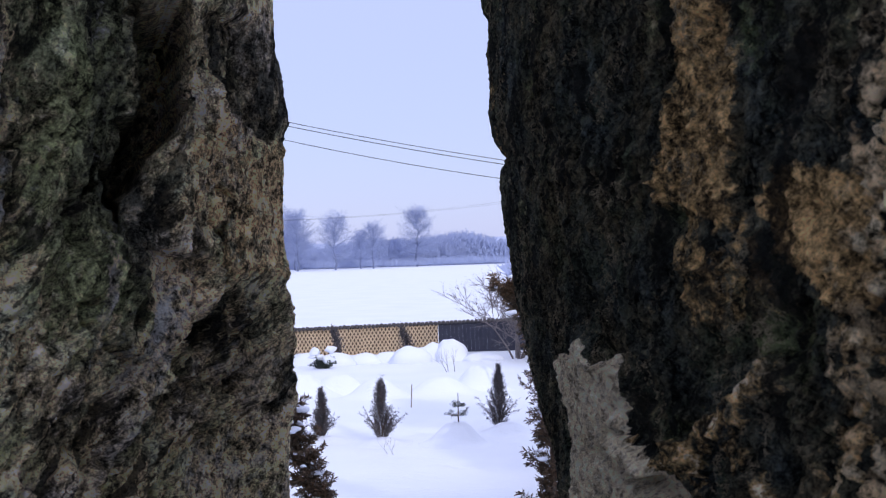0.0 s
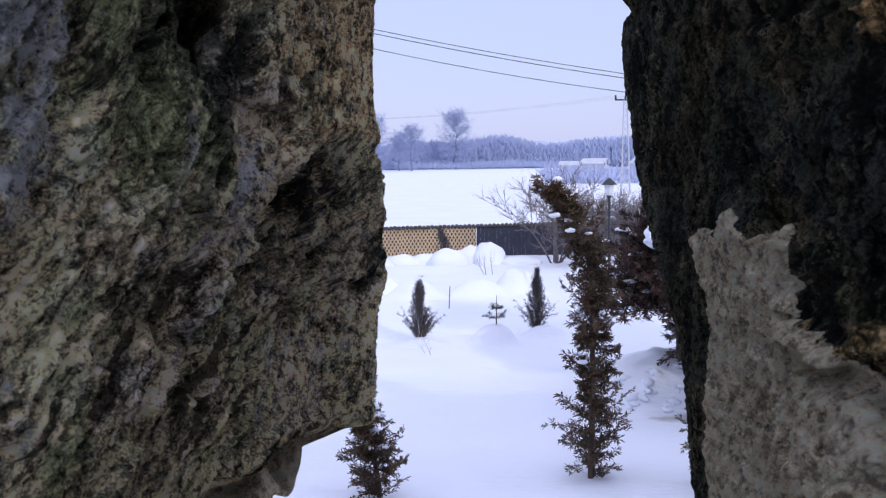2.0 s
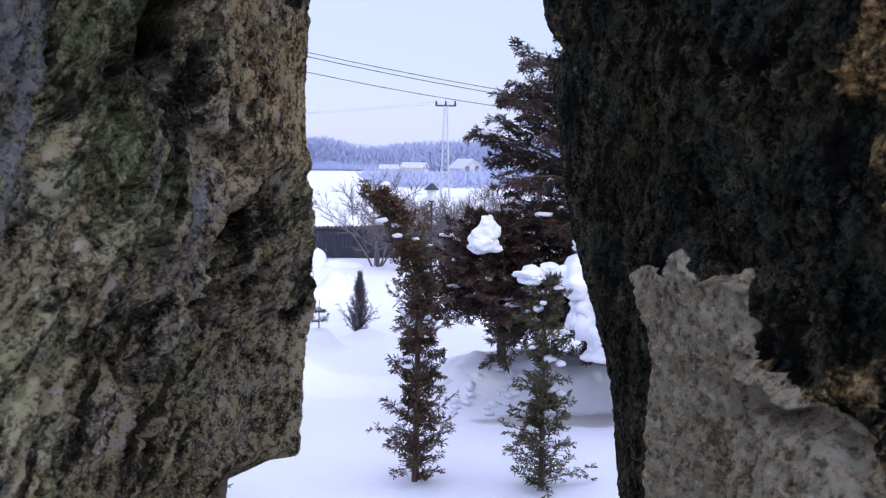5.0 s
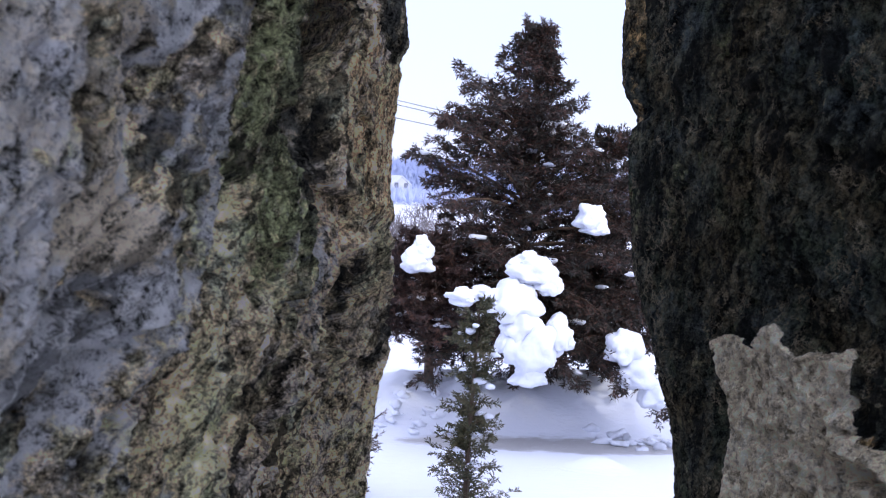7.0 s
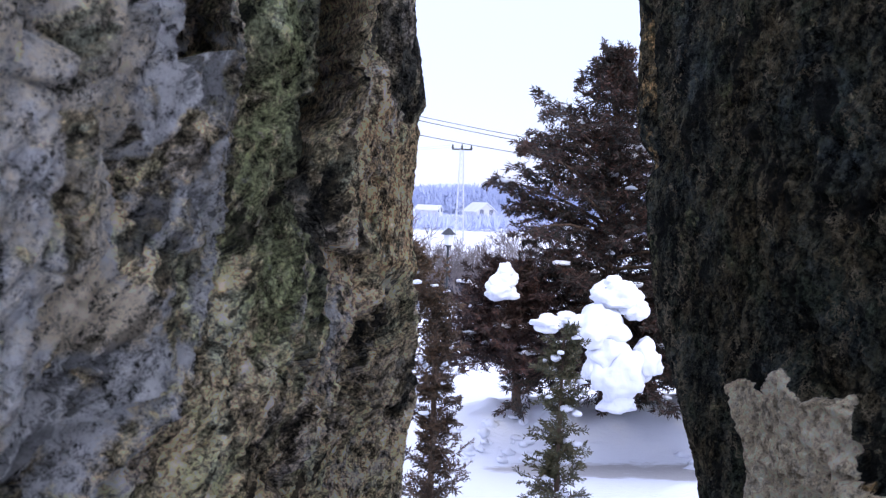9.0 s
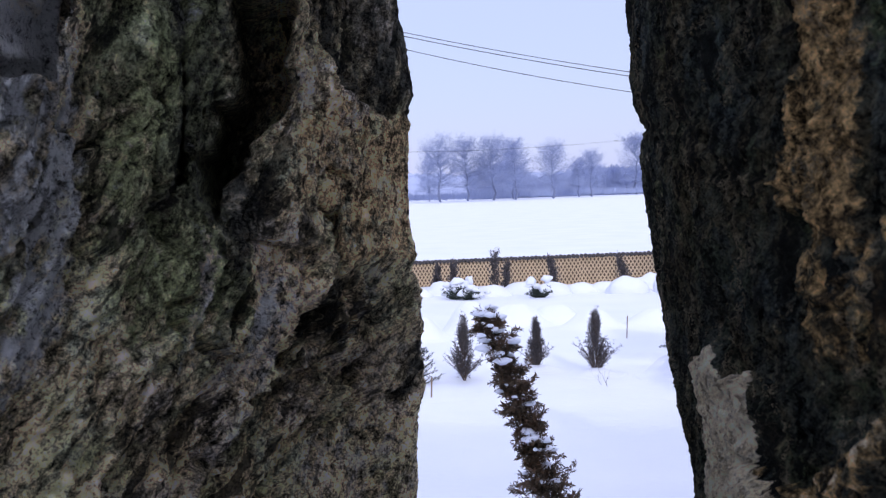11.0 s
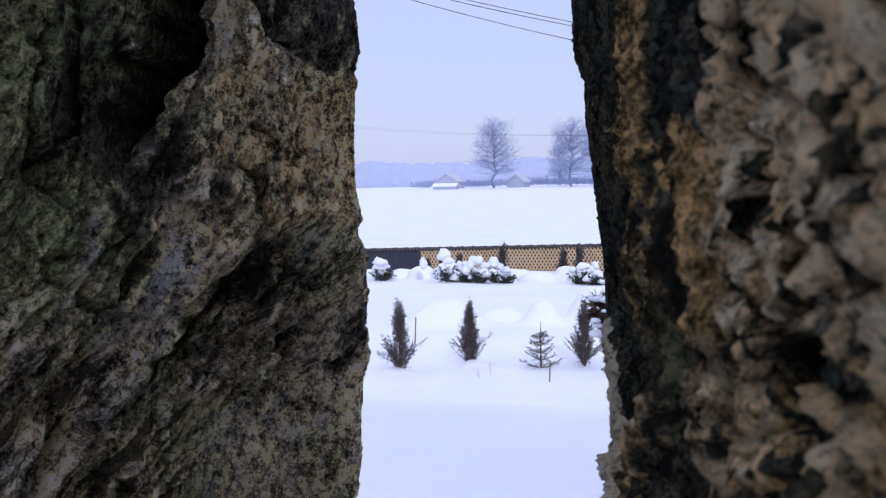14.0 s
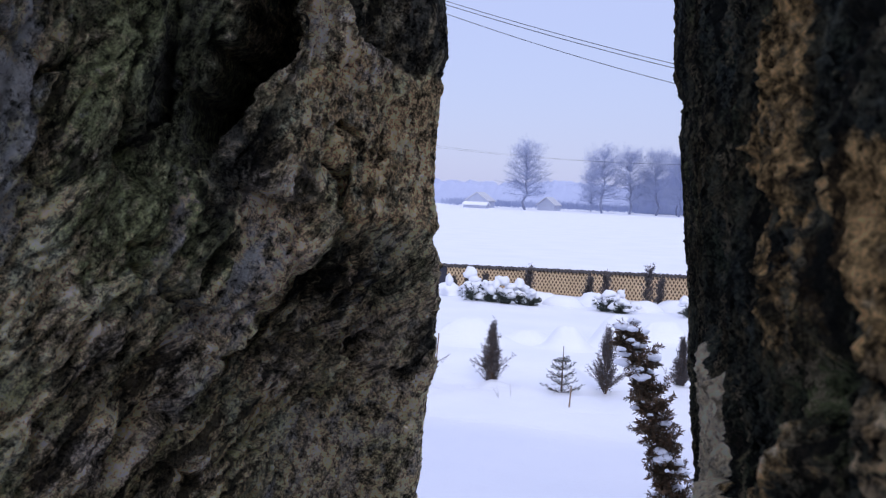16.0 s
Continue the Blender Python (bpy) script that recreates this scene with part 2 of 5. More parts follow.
    h = maths(t, "ADD", maths(t, "ADD", maths(t, "MULTIPLY", mott.outputs[0], 0.7), maths(t, "MULTIPLY", fibre.outputs[0], 0.5)), maths(t, "MULTIPLY", grain.outputs[0], 0.35))
    bump(t, b, h, 1.0, 0.025)
    return m


LUM = [(0.425, 0.02), (0.46, 0.22), (0.495, 0.85), (0.53, 1.9), (0.575, 3.0)]
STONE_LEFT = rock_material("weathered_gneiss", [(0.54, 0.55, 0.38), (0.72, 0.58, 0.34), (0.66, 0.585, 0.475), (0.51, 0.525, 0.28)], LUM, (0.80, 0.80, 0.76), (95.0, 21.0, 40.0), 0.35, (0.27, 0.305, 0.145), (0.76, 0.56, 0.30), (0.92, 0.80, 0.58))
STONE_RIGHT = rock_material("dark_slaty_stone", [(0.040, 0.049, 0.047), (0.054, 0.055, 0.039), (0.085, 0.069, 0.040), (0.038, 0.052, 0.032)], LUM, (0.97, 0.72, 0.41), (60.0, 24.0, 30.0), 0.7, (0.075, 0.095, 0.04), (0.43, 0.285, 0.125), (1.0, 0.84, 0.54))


def snow_material():
    m, t, b = nodes_of("snow", 0.62)
    big = add_noise(t, 0.35, 4, 0.5, coords(t))
    small = add_noise(t, 55, 5, 0.65, coords(t))
    wind = add_noise(t, 5, 5, 0.6, coords(t, (1.0, 2.2, 1.0)))
    colour = ramp(t, big.outputs[0], [(0.3, (0.74, 0.77, 0.84)), (0.7, (0.80, 0.82, 0.87))])
    colour = mix(t, maths(t, "MULTIPLY", small.outputs[0], 0.18), colour, (0.72, 0.76, 0.83))
    dirt = maths(t, "ADD", read(t, "dirt"), maths(t, "MULTIPLY", maths(t, "SUBTRACT", wind.outputs[0], 0.5), 0.9))
    colour = mix(t, ramp(t, dirt, [(0.42, (0, 0, 0)), (0.85, (0.8, 0.8, 0.8))]), colour, mix(t, small.outputs[0], (0.22, 0.20, 0.17), (0.50, 0.48, 0.46)))
    t.links.new(colour, b.inputs["Base Color"])
    h = maths(t, "ADD", wind.outputs[0], maths(t, "MULTIPLY", small.outputs[0], 0.12))
    bump(t, b, h, 0.5, 0.05)
    return m


SNOW = snow_material()


def leaf_material(name, a, b_, c):
    m, t, b = nodes_of(name, 0.65)
    isl = t.nodes.new("ShaderNodeNewGeometry")
    n = add_noise(t, 3.0, 3, 0.6, coords(t))
    v = maths(t, "ADD", maths(t, "MULTIPLY", isl.outputs["Random Per Island"], 0.45), maths(t, "MULTIPLY", n.outputs[0], 0.6))
    t.links.new(ramp(t, v, [(0.25, a), (0.5, b_), (0.78, c)]), b.inputs["Base Color"])
    return m


def plain(name, a, b_, scale, roughness=0.8, stretch=(1, 1, 1), strength=0.3, metal=0.0):
    """Two tones mottled at two scales, with a little relief."""
    m, t, b = nodes_of(name, roughness)
    v = coords(t, stretch)
    n1, n2 = add_noise(t, scale, 5, 0.6, v), add_noise(t, scale * 9, 4, 0.6, v)
    f = maths(t, "ADD", maths(t, "MULTIPLY", n1.outputs[0], 0.65), maths(t, "MULTIPLY", n2.outputs[0], 0.35))
    t.links.new(ramp(t, f, [(0.32, a), (0.68, b_)]), b.inputs["Base Color"])
    b.inputs["Metallic"].default_value = metal
    bump(t, b, f, strength, 0.01)
    return m


THUJA = leaf_material("thuja_leaf", (0.026, 0.020, 0.009), (0.066, 0.043, 0.020), (0.14, 0.075, 0.035))
THUJA_GREEN = leaf_material("green_thuja_leaf", (0.03, 0.032, 0.014), (0.065, 0.068, 0.026), (0.13, 0.10, 0.045))
CONIFER_RED = leaf_material("russet_conifer_leaf", (0.012, 0.008, 0.007), (0.032, 0.018, 0.013), (0.10, 0.042, 0.027))
# far trunks and woods: the haze of distance is mixed into their colour
FAR_BARK = plain("hazed_trunk_bark", (0.16, 0.19, 0.30), (0.22, 0.25, 0.37), 0.8, 0.95)
WOOD_HAZE = plain("hazed_wood", (0.31, 0.36, 0.54), (0.36, 0.415, 0.60), 0.4, 0.95, (1, 1, 0.3))
# snow on the far roofs, dulled in the colour for haze
FAR_ROOF = plain("hazed_snowy_roof", (0.46, 0.48, 0.55), (0.56, 0.58, 0.64), 0.5, 0.9)
SPRUCE = leaf_material("spruce_needles", (0.006, 0.007, 0.004), (0.018, 0.015, 0.009), (0.085, 0.034, 0.021))
JUNIPER = leaf_material("juniper_needles", (0.028, 0.027, 0.033), (0.062, 0.056, 0.060), (0.12, 0.105, 0.105))
FIR = leaf_material("fir_needles", (0.014, 0.02, 0.017), (0.03, 0.042, 0.034), (0.06, 0.07, 0.055))
BARK = plain("bark", (0.05, 0.032, 0.022), (0.13, 0.085, 0.055), 14, 0.9, (1, 1, 0.25))
TWIG = plain("bare_twigs", (0.10, 0.085, 0.085), (0.22, 0.19, 0.185), 9, 0.9)
# far twigs, tinted pale blue to stand in for haze
HAZE_TWIG = plain("hazed_twigs", (0.27, 0.32, 0.49), (0.37, 0.42, 0.59), 0.6, 0.95)
HAZE_PALE = plain("pale_hazed_twigs", (0.38, 0.43, 0.61), (0.42, 0.47, 0.65), 0.3, 0.95)
STAKE = plain("stake_wood", (0.16, 0.11, 0.075), (0.30, 0.22, 0.16), 12, 0.85, (1, 1, 0.2))
LATTICE = plain("yellow_lattice_wood", (0.50, 0.37, 0.23), (0.68, 0.52, 0.34), 1.2, 0.75)
DARK_BOARD = plain("dark_board", (0.018, 0.020, 0.034), (0.036, 0.038, 0.060), 3, 0.8, (4, 1, 0.5))
BACKING = plain("brown_backing", (0.09, 0.06, 0.04), (0.15, 0.10, 0.065), 3, 0.9)
TILE = plain("dark_roof_tile", (0.03, 0.028, 0.03), (0.075, 0.065, 0.065), 5, 0.7)
PAINTED_METAL = plain("dark_painted_metal", (0.02, 0.025, 0.03), (0.04, 0.045, 0.05), 20, 0.45, metal=0.3)
LAMP_GLASS = plain("frosted_lamp_glass", (0.55, 0.57, 0.6), (0.7, 0.72, 0.74), 12, 0.25)
WIRE = plain("cable", (0.05, 0.05, 0.06), (0.08, 0.08, 0.09), 4, 0.6)
STEEL = plain("galvanised_steel", (0.40, 0.42, 0.46), (0.55, 0.57, 0.62), 3, 0.6)
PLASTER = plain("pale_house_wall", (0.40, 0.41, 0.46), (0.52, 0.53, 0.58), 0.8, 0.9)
# far house wall, its blue-grey chosen to carry the haze
HOUSE_HAZED = plain("hazed_house_wall", (0.36, 0.40, 0.54), (0.42, 0.46, 0.60), 0.8, 0.9)
MASONRY = plain("plain_masonry", (0.20, 0.18, 0.15), (0.34, 0.31, 0.27), 3.0, 0.9)
PLASTER_WHITE = plain("white_plaster", (0.72, 0.71, 0.68), (0.82, 0.81, 0.79), 2.0, 0.9)
WINDOW = plain("far_window_pane", (0.12, 0.13, 0.17), (0.18, 0.19, 0.24), 1.0, 0.2)

# ---- ground ----
def ground_z(x, y):
    x, y = np.asarray(x, float), np.asarray(y, float)
    z = -0.45 * smooth(21, 42, y) + 0.95 * np.clip((y - 46) / 275, 0, 1)
    near = 1 - smooth(60, 130, y)
    z = z + near * (0.05 * fbm(x * 0.25, y * 0.25, 0 * x, 11, 3) + 0.018 * fbm(x * 1.3, y * 1.3, 0 * x, 12, 3))
    edge = y - 16.4 - 0.12 * x * smooth(-3, 4, x) - 0.25 * vnoise(x * 0.5, 0 * x, 0 * x, 5)
    z = z + 0.07 * smooth(-0.25, 0.1, edge) * (1 - smooth(1.0, 4.0, edge))
    bank = y - 22.6 - 0.05 * x - 0.3 * vnoise(x * 0.4, 0 * x, 0 * x, 6)
    z = z + 0.10 * smooth(-0.4, 0.4, bank) * (1 - smooth(3.0, 8.0, bank))
    churn = smooth(17.0, 17.8, y) * (1 - smooth(22.0, 24.0, y)) * (1 - 0.6 * smooth(1, 4, x))
    z = z + churn * (0.035 * fbm(x * 1.7, y * 1.1, 0 * x, 31, 4, 0.6) - 0.05 * smooth(0.25, 0.6, fbm(x * 1.1, y * 0.8, 0 * x, 32, 3)))
    # trampled and shovelled strip below the big spruce
    strip = smooth(13.6, 14.4, y - 0.12 * (x - 3)) * (1 - smooth(15.4, 16.6, y - 0.12 * (x - 3))) * smooth(0.9, 1.7, x)
    z = z + strip * (0.05 * fbm(x * 3.2, y * 4.2, 0 * x, 21, 4, 0.6) - 0.02)
    # bank thrown up in front of the conifers
    yy = y - 0.10 * (x - 3)
    bank = smooth(14.95, 15.8, yy) * (1 - smooth(16.8, 19.0, yy)) * smooth(0.9, 2.3, x) * (1 - smooth(9, 14, x))
    z = z + bank * (0.52 + 0.16 * fbm(x * 1.3, y * 1.3, 0 * x, 25, 3) + 0.09 * fbm(x * 4.0, y * 4.0, 0 * x, 26, 4, 0.6))
    return z


def axis(*runs):
    return np.unique(np.round(np.concatenate([np.arange(a, b, s) for a, b, s in runs]), 3))


GX = np.concatenate([-np.geomspace(3500, 42, 40), axis((-42, -12, 0.7), (-12, 9, 0.11), (9, 42, 0.7)), np.geomspace(42, 3500, 40)])
GY = np.concatenate([axis((-60, 4, 4), (4, 9, 0.5), (9, 26, 0.1), (26, 50, 0.3), (50, 130, 2.0)), np.geomspace(130, 4200, 60)])
gx, gy = np.meshgrid(np.unique(GX), np.unique(GY))
gz = ground_z(gx, gy)
me = mesh_from("ground", np.stack([gx, gy, gz], -1).reshape(-1, 3), grid_faces(*gx.shape))
u, v = gx.ravel(), gy.ravel()
dirt = 0.95 * np.clip(inside([(1.7, 14.65), (2.6, 14.25), (4.2, 14.05), (6.4, 14.2), (7.5, 15.2), (5.5, 15.15), (3.6, 15.1), (2.4, 15.0)], u, v) / 0.3 + 0.5, 0, 1) * (1 - smooth(200, 300, v))
attribute(me, "dirt", dirt)
ground = tagged(put("ground", me, SNOW), "snow-covered garden and field, smooth with a shovelled strip", "ground", kind="structure")


# ---- the stone wall with its narrow gap ----
def jamb(name, sign, edge_z, edge_x, nose_y, plan, counts, relief, marks):
    """One cheek of the gap: a sheet of stone swept along the plan, displaced outwards."""
    rows = np.concatenate([np.linspace(3.0, 3.14, 24, endpoint=False), np.linspace(3.14, 3.60, 385, endpoint=False), np.linspace(3.60, 3.86, 36)])
    xe = np.interp(rows, edge_z, edge_x)
    yn = np.interp(rows, edge_z, nose_y)
    low = np.clip((0.99 - yn) / 0.115, 0, 1)          # a nose that stands further back has a longer flank
    place = {0: lambda a, b: (np.full_like(xe, a), np.full_like(xe, b)), 1: lambda a, b: (xe + a, yn + b), 2: lambda a, b: (xe + a * (1 - 0.5 * low), yn + b * (1 + 1.1 * low)), 3: lambda a, b: (xe + a + 0.013 * low, yn + b)}
    ctrl = np.array([place[flag](dx, y) for flag, dx, y in plan])
    cols = np.concatenate([i + np.arange(n) / n for i, n in enumerate(counts)] + [[len(counts)]])
    i = np.minimum(cols.astype(int), len(counts) - 1)
    f = (cols - i)[:, None]
    X = ctrl[i, 0] * (1 - f) + ctrl[i + 1, 0] * f
    Y = ctrl[i, 1] * (1 - f) + ctrl[i + 1, 1] * f
    k = np.ones(17) / 17
    for A in (X, Y):
        for j in range(A.shape[1]):
            A[8:-8, j] = np.convolve(A[:, j], k, "valid")
    X, Y = X.T, Y.T
    Z = np.repeat(rows[:, None], X.shape[1], 1)
    tx, ty = np.gradient(X, axis=1), np.gradient(Y, axis=1)
    ln = np.hypot(tx, ty) + 1e-9
    nx, ny = (ty / ln, -tx / ln) if sign < 0 else (-ty / ln, tx / ln)
    d, deep = relief(X, Y, Z)
    rim = (Y > (0.955 if sign < 0 else 0.84)) & (Y < 1.02)                       # keep the rim of the gap true
    off = np.array([np.mean(d[j][rim[j]]) if rows[j] > 3.2 or sign > 0 else 0.0 for j in range(len(rows))])
    off = np.convolve(np.pad(off, 17, mode="edge"), np.ones(35) / 35, "valid")
    d = d - (off[:, None] + 0.002) * smooth(0.68, 0.86, Y)
    verts = np.stack([X + nx * d - 0.07 * deep, Y + ny * d + 0.19 * deep, Z + 0.35 * d * vnoise(X * 40, Y * 40, Z * 40, 77)], -1).reshape(-1, 3)
    faces = grid_faces(*X.shape)
    if sign < 0:
        faces = faces[:, ::-1]
    masks = {n: a.ravel() for n, a in marks(X, Y, Z, d).items()}
    label = masks.pop("piece")[faces].min(1).round().astype(int)
    return verts, faces, masks, label


def seg(u, v, pts):
    out = np.full(u.shape, 9.0)
    for (ax, ay), (bx, by) in zip(pts[:-1], pts[1:]):
        ex, ey = bx - ax, by - ay
        h = np.clip(((u - ax) * ex + (v - ay) * ey) / (ex * ex + ey * ey), 0, 1)
        out = np.minimum(out, np.hypot(u - ax - h * ex, v - ay - h * ey))
    return out


def rag(X, Y, Z, seed, size=60.0, amount=0.006):
    return amount * fbm(X * size, Y * size, Z * size, seed, 4, 0.6)


CLEFT = [(0.835, 3.60), (0.872, 3.60), (0.864, 3.52), (0.856, 3.50), (0.840, 3.465), (0.824, 3.443), (0.808, 3.423), (0.801, 3.437), (0.806, 3.473), (0.820, 3.50), (0.832, 3.53)]
CLEFT_NEAR = [(0.635, 3.505), (0.655, 3.505), (0.70, 3.56), (0.70, 3.60), (0.63, 3.60)]
CRACK = [(0.770, 3.56), (0.788, 3.56), (0.786, 3.483), (0.779, 3.452), (0.771, 3.45)]
FLAKE = [(0.842, 3.409), (0.885, 3.404), (0.879, 3.385), (0.874, 3.371), (0.876, 3.357), (0.851, 3.331), (0.820, 3.311), (0.797, 3.291), (0.803, 3.311), (0.813, 3.343), (0.826, 3.377), (0.829, 3.398)]
TONGUE = [(0.787, 3.428), (0.794, 3.41), (0.784, 3.376), (0.766, 3.345), (0.755, 3.349), (0.767, 3.379), (0.773, 3.409)]
NOTCH = [(0.90, 3.60), (1.05, 3.60), (1.04, 3.505), (0.996, 3.501), (0.954, 3.502), (0.935, 3.513), (0.914, 3.527)]
PLATE = [(0.914, 3.525), (0.935, 3.511), (0.954, 3.50), (1.02, 3.499), (1.02, 3.385), (0.905, 3.39), (0.897, 3.421), (0.885, 3.421), (0.857, 3.45), (0.866, 3.493), (0.89, 3.513)]
SEAM = [(0.908, 3.425), (0.900, 3.394), (0.888, 3.380), (0.886, 3.359), (0.860, 3.328), (0.828, 3.306), (0.800, 3.283), (0.770, 3.25)]
LOW = [(0.868, 3.253), (0.886, 3.268), (0.94, 3.264), (0.965, 3.272), (1.02, 3.281), (1.04, 3.18), (0.94, 3.184), (0.872, 3.19)]
ROUGH = [(0.89, 3.369), (0.913, 3.379), (0.96, 3.379), (1.033, 3.371), (1.025, 3.278), (0.965, 3.274), (0.935, 3.269), (0.886, 3.272), (0.864, 3.285), (0.837, 3.308), (0.862, 3.33)]
LICHEN = [(0.618, 3.56), (0.688, 3.54), (0.698, 3.44), (0.668, 3.372), (0.632, 3.338), (0.59, 3.29), (0.53, 3.28), (0.54, 3.352), (0.568, 3.374), (0.629, 3.411), (0.614, 3.456)]
CREAM = [(0.556, 3.395), (0.575, 3.410), (0.612, 3.403), (0.622, 3.385), (0.61, 3.374), (0.575, 3.372)]


def joint_z(Y):
    return np.interp(Y, [0.55, 0.70, 0.81, 0.87, 0.93, 0.975, 1.0], [3.183, 3.176, 3.164, 3.158, 3.164, 3.168, 3.169])


def bedding(Y, Z):
    """Across and along the layers, which stand steeply above and lean over below."""
    u = Z - 3.42
    return 0.8 * (Y - 0.30 * u + 0.30 * (np.sqrt(u * u + 0.0016) - u)), Y * 0.45 + Z * 0.9


def chips(u, v, seed):
    """Broken facets: a tilt and a height for each, and the nearness of its edges."""
    iu, iv = np.floor(u), np.floor(v)
    first, second, height = np.full(u.shape, 9.0), np.full(u.shape, 9.0), np.zeros(u.shape)
    for a in (-1, 0, 1):
        for b in (-1, 0, 1):
            ju, jv = iu + a, iv + b
            du = u - (ju + 0.5 + 0.45 * lattice(ju, jv, 0 * iu, seed))
            dv = v - (jv + 0.5 + 0.45 * lattice(ju, jv, 0 * iu, seed + 1))
            dist = np.hypot(du, dv)
            near = dist < first
            h = 0.6 * lattice(ju, jv, 0 * iu, seed + 2) + 1.0 * du * lattice(ju, jv, 0 * iu, seed + 3) + 0.8 * dv * lattice(ju, jv, 0 * iu, seed + 4)
            height = np.where(near, h, height)
            second = np.where(near, first, np.minimum(second, dist))
            first = np.where(near, dist, first)
    return height, smooth(0.10, 0.0, second - first)


def left_relief(X, Y, Z):
    w = rag(X, Y, Z, 31)
    a, b = bedding(Y, Z)
    wa, wb = 0.006 * fbm(X * 35, Y * 35, Z * 35, 52, 3), 0.012 * fbm(X * 30, Y * 30, Z * 30, 53, 3)
    far = 1 - 0.72 * smooth(0.93, 0.985, Y)
    s = lambda p, e=0.006: smooth(-e, e, inside(p, Y, Z) + w)
    low, rough, plate, flake = s(LOW, 0.004), s(ROUGH, 0.008), s(PLATE), s(FLAKE, 0.003)
    calm = np.maximum.reduce([plate, flake, low, s(TONGUE, 0.004)])
    # layers, broken into splinters
    d = 0.013 * fbm((a + wa) * 26, b * 5, X * 6, 41, 3, 0.5, True)
    big, big_edge = chips((a + wa) * 34, (b + wb) * 11, 201)
    mid, mid_edge = chips((a + wa) * 80, (b + wb) * 27, 211)
    d = d + 0.009 * big - 0.004 * big_edge + 0.0035 * mid - 0.002 * mid_edge
    d = d + 0.005 * fbm((a + wa) * 150, b * 34, X * 50, 48, 3, 0.6, True) + 0.004 * fbm(X * 60, Y * 60, Z * 60, 43, 4, 0.55)
    split = np.abs(vnoise(a * 21 + 0.5 * vnoise(a * 30, b * 30, X * 30, 50), b * 4, X * 4, 49))
    d = d - 0.018 * smooth(0.08, 0.0, split) * smooth(-0.2, 0.3, vnoise(a * 9, b * 9, X * 9, 51))
    d = d - 0.022 * smooth(0.28, 0.5, fbm(a * 17, b * 4, X * 5, 47, 4, 0.5))
    d = d * far * (1 - 0.68 * calm)
    d = d + 0.0028 * (1 - 0.4 * smooth(0.95, 1.0, Y)) * fbm(X * 180, Y * 180, Z * 180, 44, 3, 0.6, True)
    # a broad rib down the near end, with a hollow beside it
    rib = Y - np.interp(Z, [3.28, 3.31, 3.38, 3.44, 3.53], [0.57, 0.585, 0.630, 0.655, 0.660])
    d = d + 0.012 * np.exp(-(rib / 0.022) ** 2) - 0.013 * np.exp(-((rib - 0.055) / 0.02) ** 2) - 0.010 * np.exp(-((rib + 0.05) / 0.018) ** 2)
    # small slits in the smooth slab
    slit = np.minimum(seg(Y, Z, [(0.905, 3.462), (0.921, 3.455)]), seg(Y, Z, [(0.893, 3.434), (0.902, 3.424), (0.904, 3.415)]))
    d = d - 0.012 * smooth(0.004, 0.001, slit - 0.3 * w)
    # the coarse broken ground below the slab
    rag_chip, rag_edge = chips((a + wa) * 52, (b + wb) * 34, 221)
    d = d + rough * far * (0.011 * rag_chip - 0.006 * rag_edge + 0.006 * fbm(X * 90, Y * 90, Z * 90, 46, 3, 0.6, True))
    deep = smooth(-0.002, 0.006, inside(CLEFT, Y, Z) + 0.8 * w) + 0.45 * smooth(-0.002, 0.006, inside(CRACK, Y, Z) + w) + 0.5 * smooth(-0.002, 0.010, inside(CLEFT_NEAR, Y, Z) + w)
    deep = deep + 0.16 * smooth(0.010, 0.001, seg(Y, Z, SEAM) - 0.7 * w)
    d = d - 0.002 * flake + 0.006 * plate + 0.006 * s(TONGUE, 0.003) - 0.016 * s(NOTCH, 0.004) * (1 - smooth(0.95, 0.985, Y))
    # dark hollow beside the cleft; the foot that lies back under the slab
    d = d - 0.020 * smooth(0.755, 0.79, Y) * (1 - smooth(0.84, 0.865, Y)) * smooth(3.40, 3.45, Z)
    under = smooth(0.0, 0.02, 0.72 * (Y - 0.83) - 0.70 * (Z - 3.327) + 0.6 * w) * smooth(3.40, 3.37, Z)
    d = d - 0.027 * under * (1 - smooth(0.945, 0.995, Y))
    dz = joint_z(Y) + w * 0.8 - Z
    back = smooth(1.0, 1.06, Y)
    d = d * (1 - 0.5 * back)
    d = d - smooth(-0.002, 0.006, dz) * np.minimum(np.interp(Y, [0.5, 0.78, 0.84, 1.0], [0.004, 0.010, 0.045, 0.05]) + np.clip(dz, 0, 1) * np.interp(Y, [0.80, 0.92], [0.0, 1.7]), 0.15) - 0.016 * np.exp(-(dz / 0.005) ** 2) * (1 - smooth(0.93, 1.0, Y))
    return d, deep


